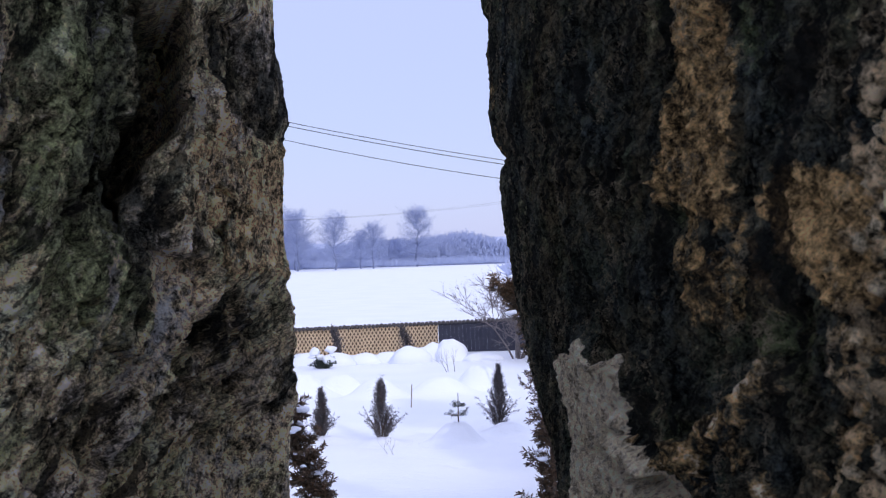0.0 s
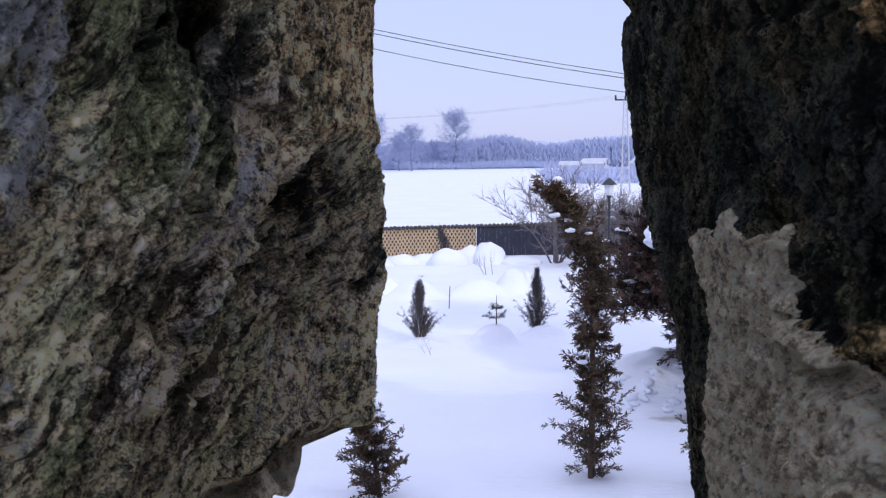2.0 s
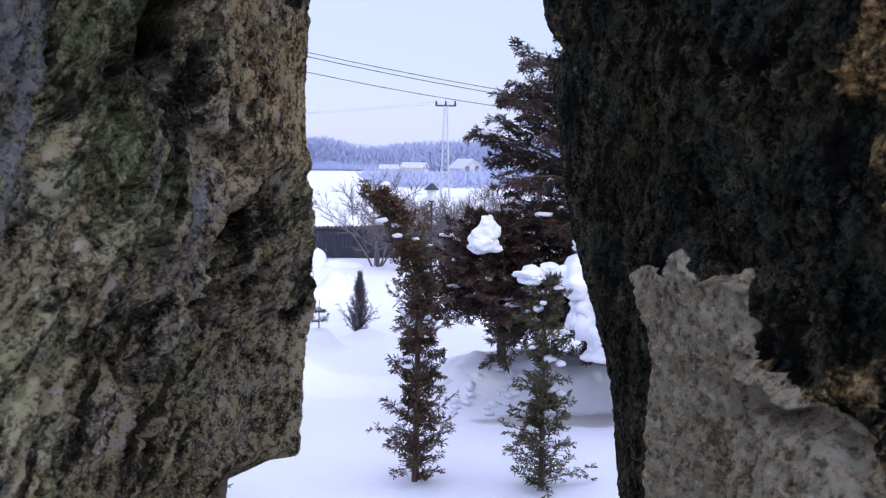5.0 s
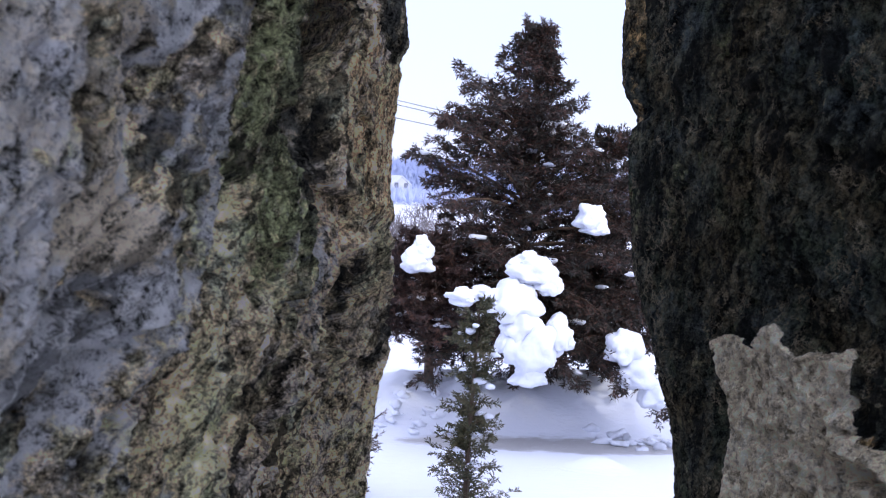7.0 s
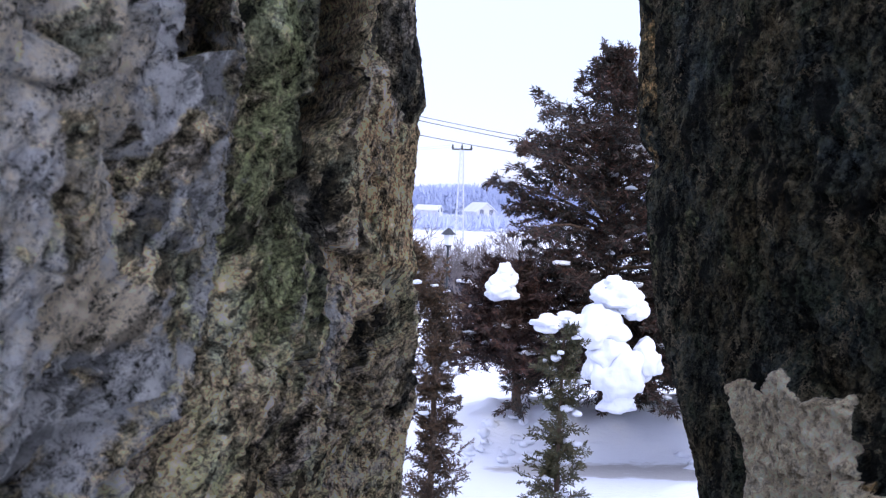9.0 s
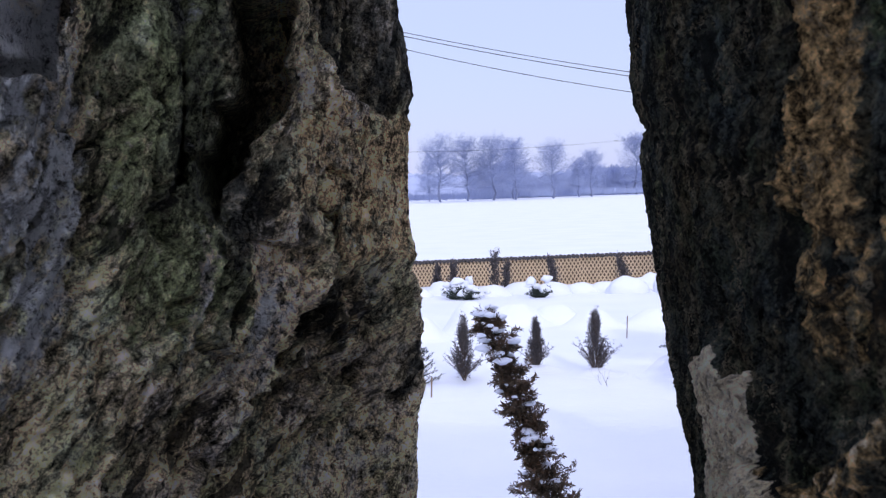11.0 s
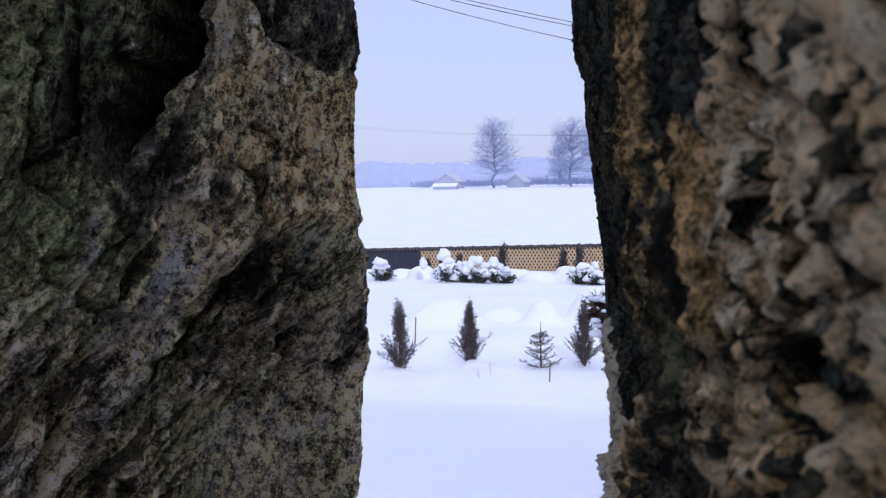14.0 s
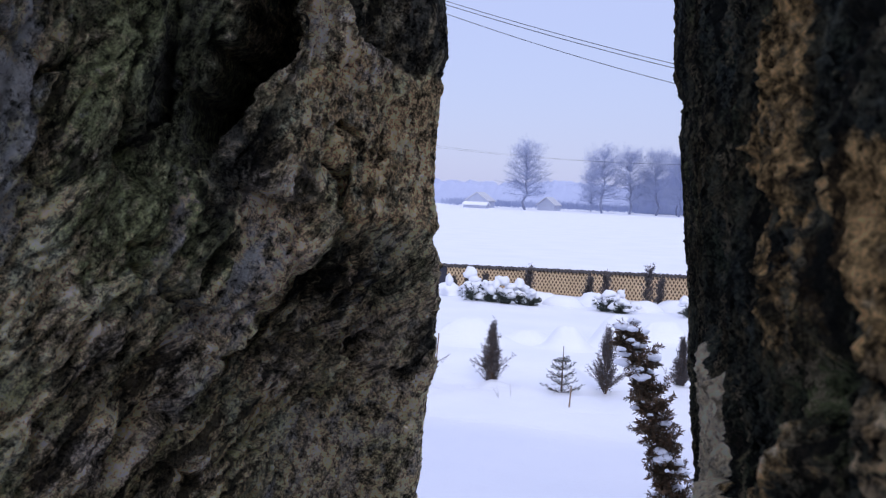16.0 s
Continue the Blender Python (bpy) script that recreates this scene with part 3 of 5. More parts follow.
def left_marks(X, Y, Z, d):
    w = rag(X, Y, Z, 31)
    s = lambda p, e=0.01: smooth(-e, e, inside(p, Y, Z) + w)
    a, b = bedding(Y, Z)
    n = fbm(X * 12, Y * 12, Z * 12, 61, 3)
    n2 = fbm(a * 22, b * 7, X * 5, 62, 3)
    n3 = fbm(a * 40, b * 9, X * 6, 65, 4, 0.6)
    near = smooth(0.64, 0.59, Y - 0.5 * (Z - 3.45) + w)
    tan = 0.42 * s(PLATE) + 0.15 * smooth(0.84, 0.90, Y) + 0.62 * s(FLAKE) + 0.5 * s(TONGUE) + 0.35 * smooth(0.0, 0.6, n) + 0.30 * smooth(3.37, 3.30, Z) * smooth(0.0, 0.5, n2)
    olive = smooth(0.69, 0.73, Y) * (1 - smooth(0.80, 0.86, Y)) * smooth(3.32, 3.38, Z)
    moss = 0.62 * olive + 0.35 * smooth(-0.1, 0.5, n2) * (1 - 0.5 * smooth(0.85, 0.95, Y)) + 0.12 + 0.3 * smooth(0.80, 0.74, Y) * smooth(3.36, 3.28, Z) * smooth(-0.2, 0.3, -n)
    patchy = 0.65 * fbm(a * 62, b * 17, X * 12, 64, 4, 0.62) + 0.45 * fbm(X * 85, Y * 85, Z * 60, 66, 3, 0.6)
    pale = s(LICHEN, 0.045) * (0.82 + 2.4 * patchy) + near * (0.88 + 2.8 * patchy) + 0.24 * s(LOW) + 0.16 * smooth(0.1, 0.6, -n) + 0.8 * s(CREAM) + 0.42 * s(FLAKE) + 0.36 * s(TONGUE) + 0.34 * smooth(0.15, 0.5, n3)
    cream = near * (0.50 + 0.7 * n) + 1.0 * s(CREAM) - 0.5 * s(LICHEN) * (1 - s(CREAM))
    low = smooth(-0.002, 0.004, joint_z(Y) - Z) * smooth(0.75, 0.8, Y)
    piece = np.where(joint_z(Y) + w * 0.8 - Z > 0, 1, 0)
    piece = np.where(inside(NOTCH, Y, Z) > 0, 2, piece)
    # dark: shade coloured into the hollow; rough foot and notch darker; random streaks
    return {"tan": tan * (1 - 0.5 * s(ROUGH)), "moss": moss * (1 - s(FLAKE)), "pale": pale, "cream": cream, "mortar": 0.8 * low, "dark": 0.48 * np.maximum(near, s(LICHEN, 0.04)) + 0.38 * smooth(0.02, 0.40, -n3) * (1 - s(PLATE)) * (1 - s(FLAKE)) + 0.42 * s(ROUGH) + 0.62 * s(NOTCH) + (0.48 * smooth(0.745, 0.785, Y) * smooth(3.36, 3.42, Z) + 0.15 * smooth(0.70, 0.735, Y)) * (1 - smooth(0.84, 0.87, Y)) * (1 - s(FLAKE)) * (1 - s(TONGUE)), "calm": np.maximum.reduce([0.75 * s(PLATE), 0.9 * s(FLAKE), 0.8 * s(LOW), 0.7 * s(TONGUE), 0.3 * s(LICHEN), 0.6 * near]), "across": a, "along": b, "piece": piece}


MORTAR = [(0.882, 3.318), (0.857, 3.331), (0.838, 3.322), (0.814, 3.342), (0.795, 3.325), (0.75, 3.333), (0.746, 3.285), (0.70, 3.276), (0.655, 3.268), (0.62, 3.245), (0.58, 3.20), (0.57, 3.05), (0.845, 3.05), (0.85, 3.15), (0.862, 3.23), (0.855, 3.262), (0.872, 3.29)]
TAN_A = [(0.645, 3.56), (0.60, 3.56), (0.58, 3.50), (0.595, 3.42), (0.64, 3.422), (0.680, 3.427), (0.678, 3.454), (0.66, 3.475), (0.648, 3.50)]
TAN_C = [(0.575, 3.425), (0.545, 3.44), (0.50, 3.43), (0.487, 3.40), (0.50, 3.375), (0.525, 3.378), (0.56, 3.40)]
TAN_B = [(0.66, 3.41), (0.60, 3.44), (0.55, 3.374), (0.605, 3.36), (0.638, 3.358)]
RUST = [(1.03, 3.62), (0.972, 3.60), (0.958, 3.484), (0.99, 3.47), (1.04, 3.476)]
GROOVE = [(0.735, 3.266), (0.69, 3.266), (0.665, 3.258), (0.636, 3.242), (0.60, 3.22)]
VEINS = ([(0.748, 3.280), (0.70, 3.276), (0.665, 3.285), (0.635, 3.305), (0.60, 3.315), (0.56, 3.342)], [(0.67, 3.287), (0.632, 3.262), (0.60, 3.24)], [(0.60, 3.315), (0.585, 3.29), (0.55, 3.28)])


def vein(Y, Z, w):
    return np.minimum.reduce([seg(Y, Z, p) for p in VEINS]) + w


def cells(X, Y, Z, size, seed):
    """Rounded pebbles: distance to scattered centres."""
    u, v, t = Y * size, Z * size, X * size * 0.5
    best, tone = np.full(X.shape, 9.0), np.zeros(X.shape)
    iu, iv = np.floor(u), np.floor(v)
    for a in (-1, 0, 1):
        for b in (-1, 0, 1):
            cu = iu + a + 0.5 + 0.42 * lattice(iu + a, iv + b, 0 * iu, seed)
            cv = iv + b + 0.5 + 0.42 * lattice(iu + a, iv + b, 0 * iu, seed + 1)
            dist = np.hypot(u - cu, v - cv)
            tone = np.where(dist < best, lattice(iu + a, iv + b, 0 * iu, seed + 2), tone)
            best = np.minimum(best, dist)
    return best, tone


def rubble(X, Y, Z):
    """Knobs of pebbly rubble: two sizes, a tone for each knob, and the gaps between the heaps."""
    wu, wv = 0.003 * fbm(X * 60, Y * 60, Z * 60, 171, 3), 0.003 * fbm(X * 60, Y * 60, Z * 60, 172, 3)
    peb, tone = cells(X, Y * 1.15 + wu, Z * 0.8 + wv, 118, 7)
    fine, tone2 = cells(X, Y * 1.15 + wu, Z * 0.8 + wv, 250, 9)
    gap = smooth(0.20, 0.36, fbm(X * 22, Y * 34 + wu * 30, Z * 20 + wv * 30, 148, 4, 0.6))
    return peb, tone, fine, tone2, gap


def right_relief(X, Y, Z):
    w = rag(X, Y, Z, 131)
    far = 1 - 0.72 * smooth(0.76, 0.9, Y)
    a, b = 0.94 * Y + 0.34 * Z, -0.34 * Y + 0.94 * Z
    d = 0.009 * far * fbm(a * 22, b * 8, X * 9, 141, 3, 0.5)
    d = d + 0.007 * far * fbm(X * 60, Y * 60, Z * 60, 142, 4, 0.6, True)
    d = d + 0.003 * (1 - 0.4 * smooth(0.95, 1.0, Y)) * fbm(X * 180, Y * 180, Z * 180, 143, 3, 0.6, True)
    s = lambda p, e=0.004: smooth(-e, e, inside(p, Y, Z) + w)
    d = d + 0.007 * s(MORTAR, 0.003) * (1 - 0.7 * smooth(0.80, 0.87, Y)) + s(MORTAR) * (1 - 0.94 * smooth(0.62, 0.72, Y)) * (0.013 * fbm(X * 75, Y * 75, Z * 75, 145, 5, 0.7) - 0.010 * smooth(0.15, 0.5, fbm(X * 55, Y * 55, Z * 40, 151, 3)))
    lump, lump_edge = chips(Y * 60 + 3 * w * 60, Z * 60, 231)
    d = d + s(MORTAR) * (1 - 0.94 * smooth(0.62, 0.72, Y)) * (0.006 * lump - 0.003 * lump_edge)
    d = d + 0.005 * s(TAN_A) + 0.005 * s(TAN_B) - 0.012 * s(RUST, 0.004) * (1 - 0.6 * smooth(0.97, 1.0, Y))
    d = d + 0.010 * smooth(0.010, 0.003, vein(Y, Z, w)) - 0.018 * smooth(0.010, 0.003, seg(Y, Z, GROOVE) + w)
    d = d + 0.016 * smooth(3.285, 3.20, Z) * (1 - smooth(0.70, 0.82, Y)) * smooth(0.52, 0.58, Y)
    near = smooth(0.535, 0.47, Y + 0.25 * (Z - 3.40) + 0.6 * w)
    peb, tone, fine, tone2, gap = rubble(X, Y, Z)
    knob = (1 - gap) * (0.008 * np.sqrt(np.clip(1 - (peb / 0.66) ** 2, 0, 1)) + 0.003 * np.sqrt(np.clip(1 - (fine / 0.66) ** 2, 0, 1)))
    d = d + near * (knob - 0.006 + 0.008 * fbm(X * 26, Y * 26, Z * 26, 147, 3) - 0.012 * gap)
    d = d - 0.010 * far * (1 - near) * smooth(0.3, 0.7, fbm(X * 20, Y * 20, Z * 14, 149, 2)) * (1 - s(MORTAR))
    back = smooth(1.0, 1.06, Y)
    return d * (1 - 0.5 * back), 0.10 * near * gap


def right_marks(X, Y, Z, d):
    w = rag(X, Y, Z, 131)
    s = lambda p, e=0.006: smooth(-e, e, inside(p, Y, Z) + w)
    n = fbm(X * 14, Y * 14, Z * 14, 161, 3)
    near = smooth(0.535, 0.47, Y + 0.25 * (Z - 3.40) + 0.6 * w)
    peb, tone, fine, tone2, gap = rubble(X, Y, Z)
    v = smooth(0.012, 0.004, vein(Y, Z, w))
    tan = 0.72 * s(TAN_A) + 0.5 * s(TAN_B) + 0.55 * v + near * (1 - gap) * 0.9 * ((tone > -0.3) | (tone2 > 0.5)) + 0.4 * s(RUST) + 0.9 * s(TAN_C)
    pale = near * (1 - gap) * (0.62 + 0.45 * smooth(3.385, 3.43, Z)) * smooth(0.72, 0.48, peb) * (0.85 * (tone > -0.45) + 0.35 * (tone2 > 0.2) + 0.3 * smooth(3.425, 3.46, Z)) + 0.05
    moss = 0.34 * smooth(0.0, 0.6, -n) * (1 - near) + 0.14
    piece = np.where(inside(MORTAR, Y, Z) + w > 0, 1, 0)
    piece = np.where((piece == 0) & (Y < 0.50 + 2 * w), 2, piece)
    # dark: the colour deepens in the gaps between pebbles
    return {"tan": tan, "moss": moss, "pale": pale, "cream": 0.25 + 0.8 * tone, "mortar": 1.0 * s(MORTAR, 0.003) + 0.35 * v, "dark": near * 0.42 * smooth(0.5, 0.66, peb), "calm": np.maximum(0.6 * near, 0.8 * s(TAN_A)), "across": 0.94 * Y + 0.34 * Z, "along": 0.94 * Z - 0.34 * Y, "piece": piece}


def wall_of(name, label, core, top, built, pieces, material):
    bm = bmesh.new()
    for plan, z0, z1 in core:
        low = [bm.verts.new((x, y, z0)) for x, y in plan]
        high = [bm.verts.new((x, y, z1)) for x, y in plan]
        bm.faces.new(low[::-1])
        bm.faces.new(high)
        for i in range(len(plan)):
            bm.faces.new((low[i - 1], low[i], high[i], high[i - 1]))
    bmesh.ops.recalc_face_normals(bm, faces=bm.faces[:])
    wall = tagged(part(name, bm, material, None), label, "wall", kind="structure")
    verts, faces, masks, piece = built
    for i, (piece_name, piece_label) in enumerate(pieces):
        keep = faces[piece == i]
        used, back = np.unique(keep, return_inverse=True)
        me = mesh_from(piece_name, verts[used], back.reshape(-1, 4))
        for n, a in masks.items():
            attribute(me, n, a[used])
        put(piece_name, me, material, wall, piece_label)
    return wall


LEFT_EDGE_Z = [3.0, 3.16, 3.2, 3.24, 3.265, 3.285, 3.31, 3.36, 3.40, 3.44, 3.48, 3.50, 3.52, 3.54, 3.57, 3.86]
LEFT_EDGE_X = [-0.150, -0.147, -0.145, -0.146, -0.143, -0.139, -0.143, -0.138, -0.137, -0.139, -0.137, -0.137, -0.134, -0.137, -0.142, -0.150]
LEFT_PLAN = [(0, -1.3, 0.30), (0, -0.47, 0.31), (0, -0.405, 0.38), (0, -0.303, 0.592), (0, -0.232, 0.765), (1, -0.021, -0.05), (1, 0.002, 0.0), (1, -0.027, 0.042), (0, -0.5, 1.07), (0, -1.3, 1.08)]
LEFT_NOSE_Y = [1.0] * len(LEFT_EDGE_Z)
RIGHT_EDGE_Z = [3.0, 3.10, 3.16, 3.20, 3.24, 3.28, 3.32, 3.36, 3.42, 3.46, 3.482, 3.50, 3.52, 3.56, 3.86]
RIGHT_EDGE_X = [0.086, 0.084, 0.080, 0.078, 0.076, 0.068, 0.060, 0.054, 0.047, 0.043, 0.045, 0.037, 0.035, 0.033, 0.030]
RIGHT_NOSE_Y = [0.86, 0.862, 0.868, 0.875, 0.895, 0.93, 0.96, 0.985, 0.99, 0.99, 0.99, 1.0, 1.004, 1.004, 1.004]
RIGHT_PLAN = [(0, 1.3, 0.235), (0, 0.33, 0.245), (0, 0.245, 0.32), (0, 0.176, 0.511), (0, 0.139, 0.645), (3, 0.020, -0.10), (1, 0.0, 0.0), (2, 0.012, 0.035), (2, 0.07, 0.06), (0, 0.5, 1.09), (0, 1.3, 1.10)]
left_built = jamb("left", -1, LEFT_EDGE_Z, LEFT_EDGE_X, LEFT_NOSE_Y, LEFT_PLAN, [8, 22, 130, 130, 150, 44, 34, 24, 8], left_relief, left_marks)
right_built = jamb("right", 1, RIGHT_EDGE_Z, RIGHT_EDGE_X, RIGHT_NOSE_Y, RIGHT_PLAN, [8, 30, 140, 110, 160, 80, 30, 28, 20, 8], right_relief, right_marks)
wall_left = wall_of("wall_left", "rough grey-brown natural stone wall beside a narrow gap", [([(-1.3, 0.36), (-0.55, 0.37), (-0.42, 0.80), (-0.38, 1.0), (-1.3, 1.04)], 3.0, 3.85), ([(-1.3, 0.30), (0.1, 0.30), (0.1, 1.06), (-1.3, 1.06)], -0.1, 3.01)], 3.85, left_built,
                    [("stone", "rough grey-brown layered stone with lichen and moss"), ("stone", "paler stone bedded under a joint"), ("stone", "stone in the upper notch, darkened in its colour")], STONE_LEFT)
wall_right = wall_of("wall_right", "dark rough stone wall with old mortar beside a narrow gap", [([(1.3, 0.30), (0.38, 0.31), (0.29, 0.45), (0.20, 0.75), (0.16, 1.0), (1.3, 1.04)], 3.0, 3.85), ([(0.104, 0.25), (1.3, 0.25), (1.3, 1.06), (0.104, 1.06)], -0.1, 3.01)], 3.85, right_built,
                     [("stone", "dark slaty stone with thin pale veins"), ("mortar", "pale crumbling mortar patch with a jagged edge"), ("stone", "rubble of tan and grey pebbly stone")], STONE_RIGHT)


# ---- plain unseen walls and floor added around the camera ----
def block(name, label, category, material, *boxes):
    bm = bmesh.new()
    for b in boxes:
        box(bm, *b)
    return tagged(part(name, bm, material, None), label, category, kind="structure")


block("wall_front", "plain masonry wall on both sides of the narrow gap", "wall", MASONRY, (-15, -1.302, 0.30, 1.06, -0.2, 3.86), (1.302, 15, 0.30, 1.06, -0.2, 3.86))
# out of view, added only to keep the sun off garden and stones
block("shade_wall", "tall plain unseen wall added to shade garden and stones", "wall", PLASTER_WHITE, (13, 42, -40.6, -40.0, -0.2, 32.5))
# never in view: a white surface added so bounced light reaches the stones
block("floor", "unseen snow-white terrace added behind the stone wall to bounce light", "floor", SNOW, (-12, 12, -11.99, 0.23, -0.2, 1.85))


# ---- plants ----
def root(name, x, y, label, category, group="", z=None, sink=0.03):
    e = new(name)
    e.location = (x, y, (float(ground_z(x, y)) if z is None else z) - sink)
    return tagged(e, label, category, group)


def shoots(rng, origin, way, length, bend, steps):
    """Points along curved shoots: arrays of N shoots x steps x 3."""
    t = np.linspace(0, 1, steps)[None, :, None]
    o, w = origin[:, None, :], way[:, None, :]
    L = length[:, None, None]
    return o + w * L * t + bend[:, None, :] * (L * t * t)


def feathered(rng, origin, way, length, bend, steps, twigs, twig_len, blades, blade_len, blade_w, spread=0.9, start=0.15, hang=0.0):
    """Blades on twigs on shoots. Returns base, way, side, length, width arrays."""
    n = len(origin)
    t = np.tile(np.linspace(start, 1, twigs), (n, 1)) + rng.uniform(-0.5, 0.5, (n, twigs)) / twigs
    t = np.clip(t, 0.02, 1)
    pos = origin[:, None] + way[:, None] * (length[:, None] * t)[..., None] + bend[:, None] * (length[:, None] * t * t)[..., None]
    tan = unit(way[:, None] + 2 * bend[:, None] * t[..., None])
    rnd = rng.normal(size=(n, twigs, 3))
    side = unit(np.cross(tan, np.array([0, 0, 1.0])) + 0.35 * rnd) * np.where(np.arange(twigs) % 2, 1, -1)[None, :, None]
    tw = unit(tan * rng.uniform(0.5, 1.1, (n, twigs, 1)) + side * spread + np.array([0, 0, -hang]) + 0.2 * rng.normal(size=(n, twigs, 3)))
    tl = twig_len * (1.15 - 0.75 * t) * rng.uniform(0.6, 1.3, (n, twigs))
    s = np.linspace(0.05, 1, blades)[None, None, :]
    base = pos[:, :, None] + tw[:, :, None] * (tl[..., None] * s)[..., None]
    sd = unit(np.cross(tw, tan) + 0.3 * rng.normal(size=tw.shape))
    flat = unit(np.cross(sd, tw))
    sign = np.where(np.arange(blades) % 2, 1, -1)[None, None, :, None]
    bw = unit(tw[:, :, None] + flat[:, :, None] * sign * 0.75 + 0.35 * rng.normal(size=(n, twigs, blades, 3)))
    bs = unit(np.cross(bw, sd[:, :, None] + 0.4 * rng.normal(size=bw.shape)))
    m = n * twigs * blades
    return base.reshape(m, 3), bw.reshape(m, 3), bs.reshape(m, 3), blade_len * rng.uniform(0.6, 1.3, m), blade_w * rng.uniform(0.7, 1.2, m)


def lumps(name, rng, spots, rough=0.18, detail=3):
    """Snow pads: (x, y, z, rx, ry, rz) each a rounded, uneven cap, in one mesh."""
    bm = bmesh.new()
    for x, y, z, rx, ry, rz in spots:
        r = bmesh.ops.create_icosphere(bm, subdivisions=detail, radius=1.0)
        k = rng.uniform(0, 50)
        for v in r["verts"]:
            c = v.co
            s = 1 + rough * (noise.noise(c * 1.4 + Vector((k, 0, 0))) * 1.5 + 0.6 * noise.noise(c * 4 + Vector((0, k, 0))))
            c = c * s
            if c.z < 0:
                c.z *= 0.75
            v.co = (x + c.x * rx, y + c.y * ry, z + c.z * rz)
    me = bpy.data.meshes.new(name)
    bm.to_mesh(me)
    bm.free()
    me.polygons.foreach_set("use_smooth", np.ones(len(me.polygons), bool))
    attribute(me, "dirt", np.zeros(len(me.vertices)))
    return me


def thuja(x, y, spine, width, label, material, seed, count=150, snow=0, stake=0.0, group="young thujas in a row"):
    """A slender thuja; spine: (dx, dy, z) points that its stem follows."""
    rng = np.random.default_rng(seed)
    top = spine[-1][2]
    tree = root("thuja", x, y, label, "conifer", group, sink=0.0)
    sp = np.array(spine)
    sz = sp[:, 2]
    at = lambda h: np.stack([np.interp(h, sz, sp[:, 0]), np.interp(h, sz, sp[:, 1]), h], -1)
    tb = Tubes(6)
    hs = np.linspace(-0.05, top * 0.97, 12)
    tb.add([tuple(p) for p in at(hs)], [0.028 * (1 - 0.8 * i / 11) + 0.004 for i in range(12)])
    put("trunk", tb.mesh("trunk"), BARK, tree)
    h = np.sort(rng.uniform(0.0, 0.97, count) ** 1.1) * top
    phi = rng.uniform(0, 2 * np.pi, count)
    prof = np.interp(h / top, [0, 0.1, 0.3, 0.6, 0.85, 1], [1.05, 1.15, 0.68, 0.64, 0.58, 0.3])
    length = width * prof * rng.uniform(0.4, 1.45, count)
    up = rng.uniform(0.35, 1.1, count) - 0.2 * smooth(0.16, 0.0, h / top)
    way = unit(np.stack([np.cos(phi), np.sin(phi), up], -1))
    bend = np.stack([0 * h, 0 * h, rng.uniform(-0.5, 0.25, count)], -1)
    blades = feathered(rng, at(h), way, length, bend, 6, 15, 0.10, 7, 0.05, 0.016, 0.8, 0.12)
    put("crown", leaves("crown", *blades), material, tree)
    tb = Tubes(3)
    for p in shoots(rng, at(h), way, length, bend, 4):
        tb.add([tuple(q) for q in p], [0.006, 0.005, 0.003, 0.0015])
    put("branch", tb.mesh("branch"), BARK, tree)["kind"] = "stuff"
    if snow:
        spots = []
        for i in range(snow):
            hh = rng.uniform(0.2, 1.0) * top
            c = at(np.array([hh]))[0]
            a, r = rng.uniform(0, 2 * np.pi), width * rng.uniform(0.2, 0.6)
            q = rng.uniform(0.02, 0.055)
            spots.append((c[0] + r * math.cos(a), c[1] + r * math.sin(a), c[2] + 0.02, q * rng.uniform(1, 1.8), q * rng.uniform(1, 1.6), q * 0.8))
        put("snow", lumps("snow", rng, spots, 0.3, 2), SNOW, tree, "small pads of snow on the twigs")["kind"] = "stuff"
    if stake:
        bm = bmesh.new()
        box(bm, 0.0, 0.055, 0.04, 0.095, -0.1, stake)
        bmesh.ops.bevel(bm, geom=bm.edges[:], offset=0.006, segments=1, affect="EDGES")
        s = tagged(part("plant_stake", bm, STAKE, None), "squared wooden stake beside a young thuja", "stake")
        s.location = tree.location
    return tree


